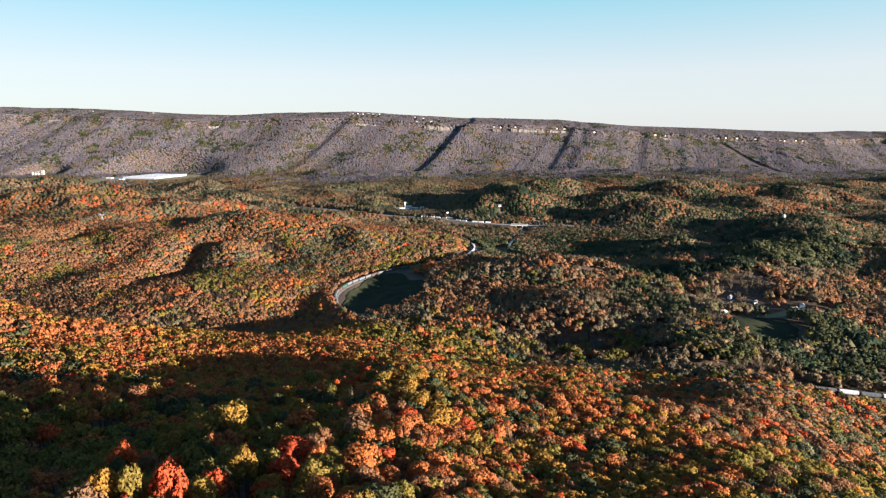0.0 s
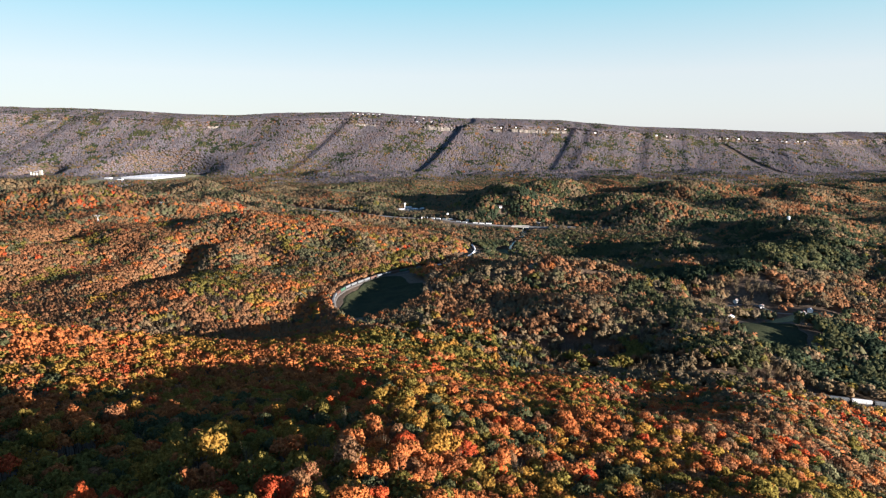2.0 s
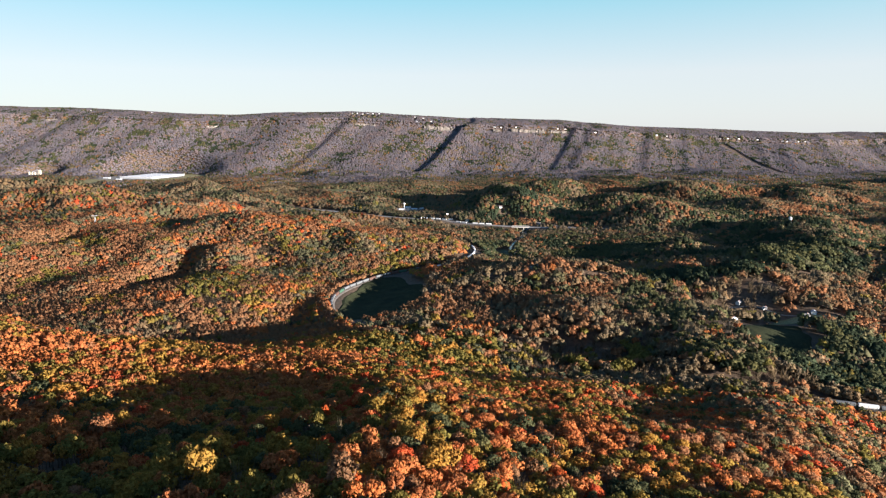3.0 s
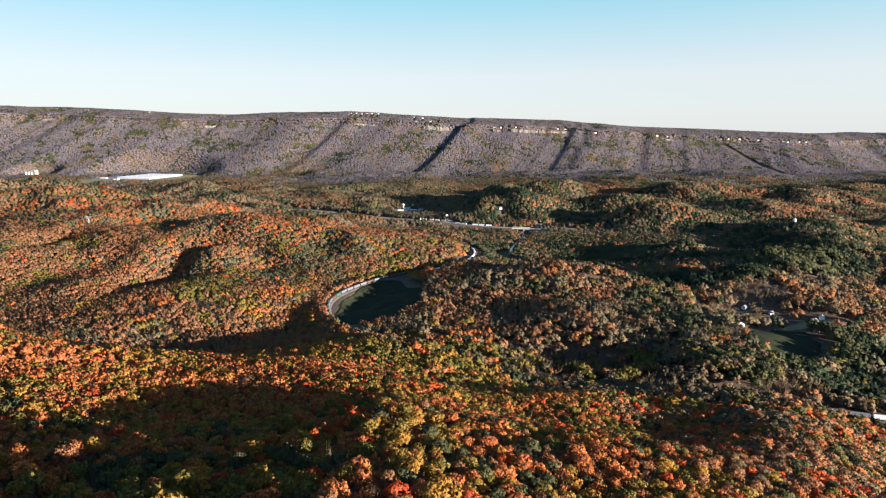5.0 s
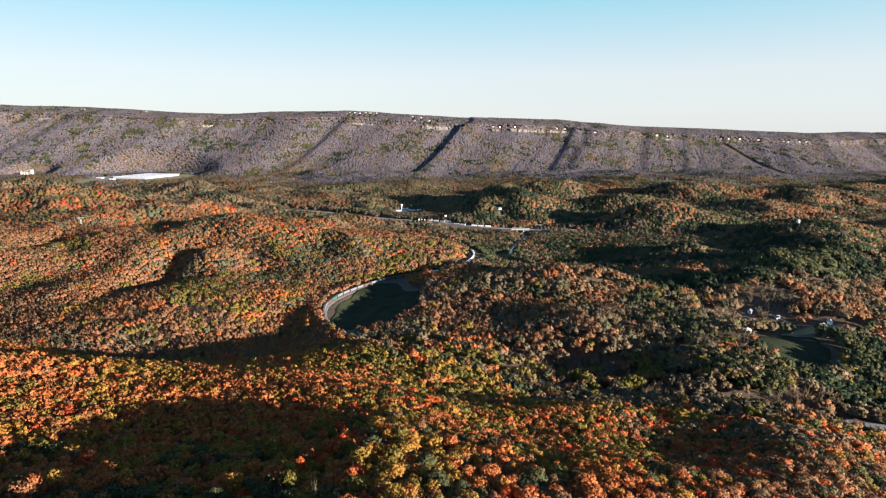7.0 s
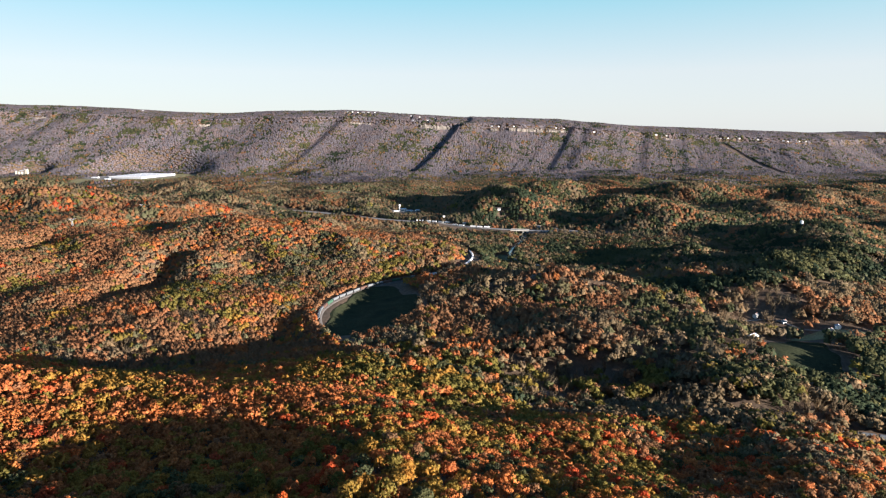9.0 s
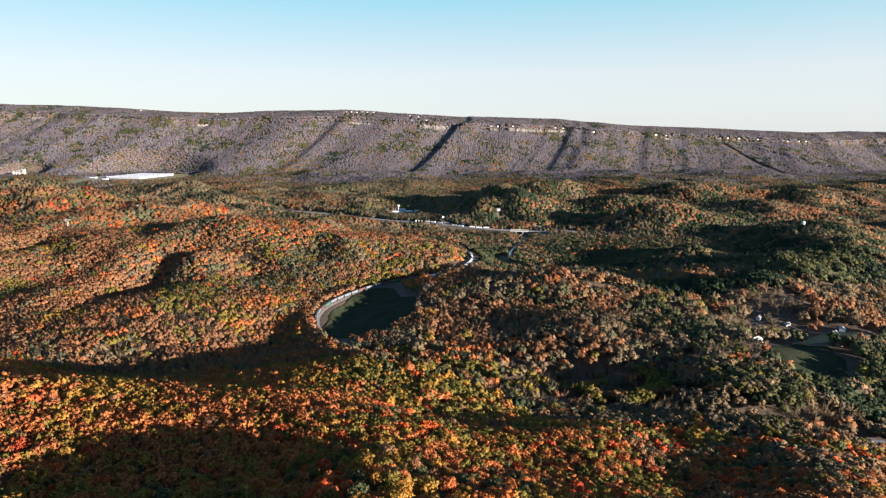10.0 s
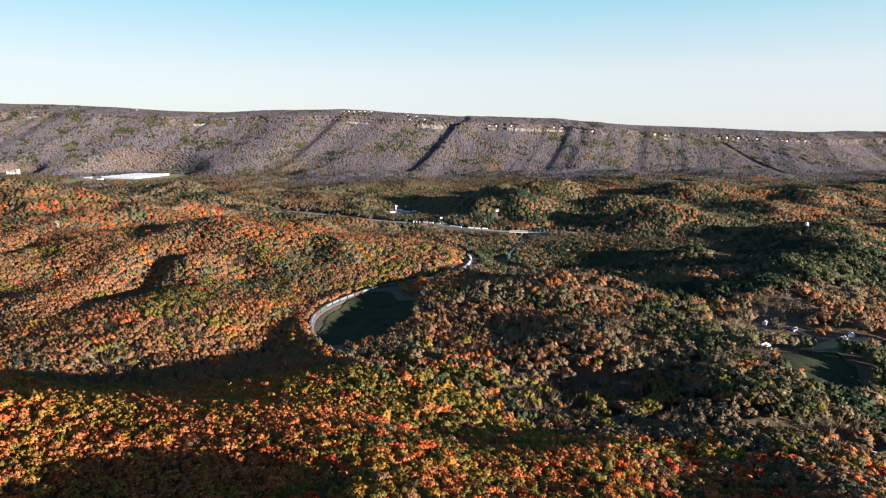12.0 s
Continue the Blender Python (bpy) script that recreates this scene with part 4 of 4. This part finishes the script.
# small works in the valley
wt = thing("water_tower", "white water tower with a bulging tank on a stem", "water tower", -122, 1866, 0)
part("stem", cylinder_at(bmesh.new(), 0, 0, -2, 14, 1.6, 1.2, 16), WHITE, wt)
bm = bmesh.new()
cylinder_at(bm, 0, 0, 13, 15, 1.3, 3.7, 24)
cylinder_at(bm, 0, 0, 15, 17.4, 3.7, 3.7, 24)
cylinder_at(bm, 0, 0, 17.4, 19.2, 3.7, .8, 24)
part("tank", bm, WHITE, wt)
for sx, sy, st, sw, sd, sh in ((-150, 1885, 8, 30, 14, 6), (-112, 1878, 5, 28, 14, 6), (-90, 1846, -10, 26, 12, 5), (-128, 1838, 0, 24, 12, 5), (-66, 1856, 20, 20, 10, 5), (120, 1745, 30, 30, 12, 5), (70, 1585, -30, 26, 12, 5)):
    shed(sx, sy, st, sw * .7, sd * .7, sh * .75, "white metal industrial shed on a gravel yard", bays=3, group="works sheds")
for sx, sy, st, sw in ((1080, 1612, -14, 60), (1118, 1600, -14, 44), (1150, 1590, -14, 40), (1318, 2290, 0, 40), (1345, 2295, 0, 30)):
    shed(sx, sy, st, sw, 12, 4.5, "long low pale farm shed", roof=GREYM, wall=CONC, bays=4, group="farm sheds")
dome = thing("storage_dome", "small white storage dome among trees", "dome", -166, 2085, 0)
bm = bmesh.new()
bmesh.ops.create_uvsphere(bm, u_segments=24, v_segments=12, radius=7)
part("shell", bm, WHITE, dome)
part("door", boxed(-1.5, 1.5, -7.2, -6.4, -1, 3), GREYM, dome, "grey steel door")


def trailer(m):
    ob = new("lorry_trailer")
    part("box", boxed(-6.8, 6.8, -1.28, 1.28, 1.15, 4.0, bevel=.06), WHITE, ob)
    part("chassis", boxed(-6.4, 6.4, -.5, .5, .8, 1.15), DARKM, ob, "dark steel chassis")
    for wx in (4.2, 5.5):
        for wy in (-1.05, 1.05):
            bm = bmesh.new()
            tube(bm, (wx, wy - .16, .5), (wx, wy + .16, .5), .5, .5, 14)
            part("wheel", bm, DARKM, ob)
    part("landing_leg", boxed(-4.2, -4.0, -.8, .8, 0, 1.0), GREYM, ob, "grey landing leg")
    tagged(ob, "white box trailer parked on a pale yard", "trailer", "parked trailers")
    ob.matrix_basis = m
    return ob


spots = [(-60, 1641, 95), (-52, 1637, 95), (-44, 1633, 95), (-30, 1630, -28), (-14, 1622, -28), (4, 1614, -30), (20, 1606, -30), (40, 1566, -30), (56, 1556, -30), (84, 1542, -22), (100, 1535, -22), (118, 1531, -20)]
first = None
for px, py, pt in spots:
    m = pose(px, py, max(land_z(px, py) + .75, -6.2), 0, 0, pt)
    first = trailer(m) if first is None else copy_thing(first, m) and first

sign = thing("sign_pole", "tall white roadside sign on a steel pole", "sign", 12, 1622, 0)
part("pole", cylinder_at(bmesh.new(), 0, 0, -1, 14, .4, .3, 10), GREYM, sign)
part("panel", boxed(-2.6, 2.6, -.3, .3, 11, 15, bevel=.08), WHITE, sign)
board = thing("billboard", "white roadside billboard on two posts", "billboard", -268, 1800, 15)
part("panel", boxed(-6, 6, -.2, .2, 8, 13), WHITE, board)
for k in (-3, 3):
    part("post", boxed(k - .25, k + .25, -.2, .2, -1, 8), DARKM, board)

# highway bridge over the river
br = thing("road_bridge", "concrete highway bridge over the narrow river", "bridge", 197, 1503, -12, z=-6.6)
part("deck", boxed(-22, 22, -10, 10, -1.2, -.15), CONC, br)
for k in (-8, 8):
    part("pier", boxed(k - .8, k + .8, -8, 8, -9, -1.2), CONC, br)
for k in (-9.8, 9.8):
    part("parapet", boxed(-22, 22, k - .2, k + .2, -.15, 1.0), CONC, br, "pale concrete parapet")


# ---------- power pylons ----------
def pylon(m):
    ob = new("power_pylon")
    legs = [(-3.4, -3.4), (3.4, -3.4), (3.4, 3.4), (-3.4, 3.4)]
    for lx, ly in legs:
        bm = bmesh.new()
        tube(bm, (lx, ly, -1), (lx * .22, ly * .22, 28), .28, .2, 4)
        part("leg", bm, GREYM, ob)
    bm = bmesh.new()
    for k in range(6):
        z0, z1 = k * 4.6, (k + 1) * 4.6
        f0, f1 = 1 - .78 * z0 / 28, 1 - .78 * z1 / 28
        for i in range(4):
            a, b = legs[i], legs[(i + 1) % 4]
            tube(bm, (a[0] * f0, a[1] * f0, z0), (b[0] * f1, b[1] * f1, z1), .12, .12, 3, False)
            tube(bm, (b[0] * f0, b[1] * f0, z0), (a[0] * f1, a[1] * f1, z1), .12, .12, 3, False)
    part("bracing", bm, GREYM, ob)
    for s in (-1, 1):
        bm = bmesh.new()
        tube(bm, (s * .5, 0, 27), (s * 5.5, 0, 34), .4, .3, 4)
        tube(bm, (s * 5.5, 0, 34), (0, 0, 31), .25, .2, 4)
        part("arm", bm, GREYM, ob)
    bm = bmesh.new()
    tube(bm, (-10, 0, 34), (10, 0, 34), .35, .35, 4)
    part("crossarm", bm, GREYM, ob)
    tagged(ob, "grey lattice power pylon above autumn woods", "pylon", "power line pylons")
    ob.matrix_basis = m
    return ob


first = None
for px, py in ((-705, 1205), (-643, 1350), (-663, 1531), (-672, 1590)):
    m = pose(px, py, land_z(px, py), 0, 0, 20) @ Matrix.Scale(.68, 4)
    first = pylon(m) if first is None else copy_thing(first, m) and first

# ---------- railway ----------
tan = np.gradient(RAIL, axis=0)
tan /= np.hypot(*tan.T)[:, None]
nor = np.stack([-tan[:, 1], tan[:, 0]], 1)
track = tagged(new("railway_track"), "single curved railway track on timber ties", "railway track", kind="structure")
for side in (-.72, .72):
    P = RAIL + nor * side
    V, F = [], []
    for (x, y), nn in zip(P, nor):
        for o, z in ((-.07, 0), (-.07, .17), (.07, .17), (.07, 0)):
            V.append((x + nn[0] * o, y + nn[1] * o, RAIL_Z + .42 + z))
    for k in range(len(P) - 1):
        for i in range(3):
            F.append((4 * k + i, 4 * k + i + 1, 4 * k + 5 + i, 4 * k + 4 + i))
    ob = new("rail", mesh_np("rail", V, F, [STEEL]))
    ob.parent = track
V, F = [], []
s = np.r_[0, np.cumsum(np.hypot(*np.diff(RAIL, axis=0).T))]
for q in np.arange(2, s[-1] - 2, 1.3):
    c = np.array((np.interp(q, s, RAIL[:, 0]), np.interp(q, s, RAIL[:, 1])))
    t = np.array((np.interp(q, s, tan[:, 0]), np.interp(q, s, tan[:, 1])))
    nn = np.array((-t[1], t[0]))
    n0 = len(V)
    for z in (RAIL_Z + .2, RAIL_Z + .42):
        for a, b in ((-1, -1), (1, -1), (1, 1), (-1, 1)):
            p = c + t * .13 * a + nn * 1.3 * b
            V.append((p[0], p[1], z))
    F += [(n0 + 4, n0 + 5, n0 + 6, n0 + 7)] + [(n0 + i, n0 + (i + 1) % 4, n0 + 4 + (i + 1) % 4, n0 + 4 + i) for i in range(4)]
ob = tagged(new("ties", mesh_np("ties", V, F, [TIE])), kind="stuff")
ob.parent = track


def wagon(name, label, kind, mat):
    """A freight car 15.5 m long, on two bogies."""
    ob = new(name)
    bm = bmesh.new()
    if kind == "hopper":
        prof = [(-.75, 1.0), (.75, 1.0), (1.5, 2.1), (1.5, 4.1), (1.1, 4.5), (-1.1, 4.5), (-1.5, 4.1), (-1.5, 2.1)]
        rings = [[bm.verts.new((x * (f if z < 2 else 1), y, z)) for y, z in prof] for x, f in ((-7.3, .62), (7.3, .62))]
    elif kind == "tank":
        prof = [(1.45 * math.cos(a), 2.7 + 1.45 * math.sin(a)) for a in np.linspace(0, 2 * math.pi, 14, endpoint=False)]
        rings = [[bm.verts.new((x, y * f, 2.7 + (z - 2.7) * f)) for y, z in prof] for x, f in ((-7.4, .5), (-6.9, 1), (6.9, 1), (7.4, .5))]
    else:
        prof = [(-1.5, 1.1), (1.5, 1.1), (1.5, 4.2), (0, 4.5), (-1.5, 4.2)]
        rings = [[bm.verts.new((x, y, z)) for y, z in prof] for x in (-7.3, 7.3)]
    n = len(prof)
    for a, b in zip(rings, rings[1:]):
        for i in range(n):
            bm.faces.new((a[i], a[(i + 1) % n], b[(i + 1) % n], b[i]))
    bm.faces.new(rings[0])
    bm.faces.new(rings[-1])
    bmesh.ops.recalc_face_normals(bm, faces=bm.faces)
    part("body", bm, mat, ob)
    for k in range(5):
        x = -6.4 + 3.2 * k
        if kind != "tank":
            for y in (-1.54, 1.54):
                part("rib", boxed(x - .08, x + .08, y - .05, y + .05, 2.0, 4.1), mat, ob)
    part("hatch", boxed(-6.5, 6.5, -.4, .4, 4.15, 4.62, bevel=.05), mat if kind != "tank" else GREYM, ob)
    part("underframe", boxed(-7.6, 7.6, -.35, .35, .85, 1.1), DARKM, ob)
    for bx in (-5.3, 5.3):
        bog = part("bogie", boxed(bx - 1.3, bx + 1.3, -1.1, 1.1, .45, .85, bevel=.05), DARKM, ob)
        for wx in (-.85, .85):
            for wy in (-.78, .78):
                b2 = bmesh.new()
                tube(b2, (bx + wx, wy - .07, .46), (bx + wx, wy + .07, .46), .46, .46, 12)
                part("wheel", b2, STEEL, bog)
    return tagged(ob, label, "freight car", "freight cars on the railway")


PROTO = {"h": ("hopper_car", "pale grey covered hopper freight car", "hopper", HOPPERM), "w": ("hopper_car", "white covered hopper freight car", "hopper", WHITE), "b": ("box_car", "dark rusty box freight car", "box", RUSTM),
         "g": ("box_car", "green box freight car", "box", GREENM), "t": ("tank_car", "black tank freight car", "tank", DARKM)}
made = {}
start_a = float(s[np.argmin(np.hypot(RAIL[:, 0] - 470, RAIL[:, 1] - 448))])
start_b = float(s[np.argmin(np.hypot(RAIL[:, 0] + 150, RAIL[:, 1] - 785))])
for s0, row in ((start_a, "whwhhwhwhhwh"), (start_b, "hhhbghhhhbhhbgbtgwtgbtbwwwwwwwbt")):
    for k, c in enumerate(row):
        q = s0 + 16.6 * k
        x, y, tx, ty = (float(np.interp(q, s, col)) for col in (RAIL[:, 0], RAIL[:, 1], tan[:, 0], tan[:, 1]))
        m = pose(x, y, RAIL_Z + .59, 0, 0, math.degrees(math.atan2(ty, tx)))
        if c not in made:
            made[c] = wagon(*PROTO[c])
            made[c].matrix_basis = m
        else:
            copy_thing(made[c], m)

# ---------- cliffs on the mountain rim ----------
rc = np.random.RandomState(3)
for x0, x1, tall in ((-110, 62, 34), (-545, -425, 16), (318, 350, 24), (430, 632, 30), (660, 775, 24), (-2420, -2360, 14), (-1440, -1390, 16), (1390, 1440, 14)):
    cl = tagged(new("cliff"), "pale sandstone cliff band below the wooded rim", "cliff", kind="structure")
    x = x0
    while x < x1:
        w = rc.uniform(7, 15)
        yy = float(rim(np.array([x]))[0]) - 20 + rc.uniform(-4, 4)
        hgt = tall * rc.uniform(.45, .8)
        z = land_z(x, yy) + 9
        bm = boxed(-w / 2, w / 2, -6, 14, -16, hgt - 6, bevel=1.2)
        for v in bm.verts:
            v.co += Vector((rc.uniform(-1.2, 1.2), rc.uniform(-1.5, 1.5), rc.uniform(-1, 1)))
        r = part("rock", bm, ROCK, cl)
        r.location = (x, yy, z)
        r.rotation_euler = (0, 0, rc.uniform(-.2, .2))
        x += w * .9
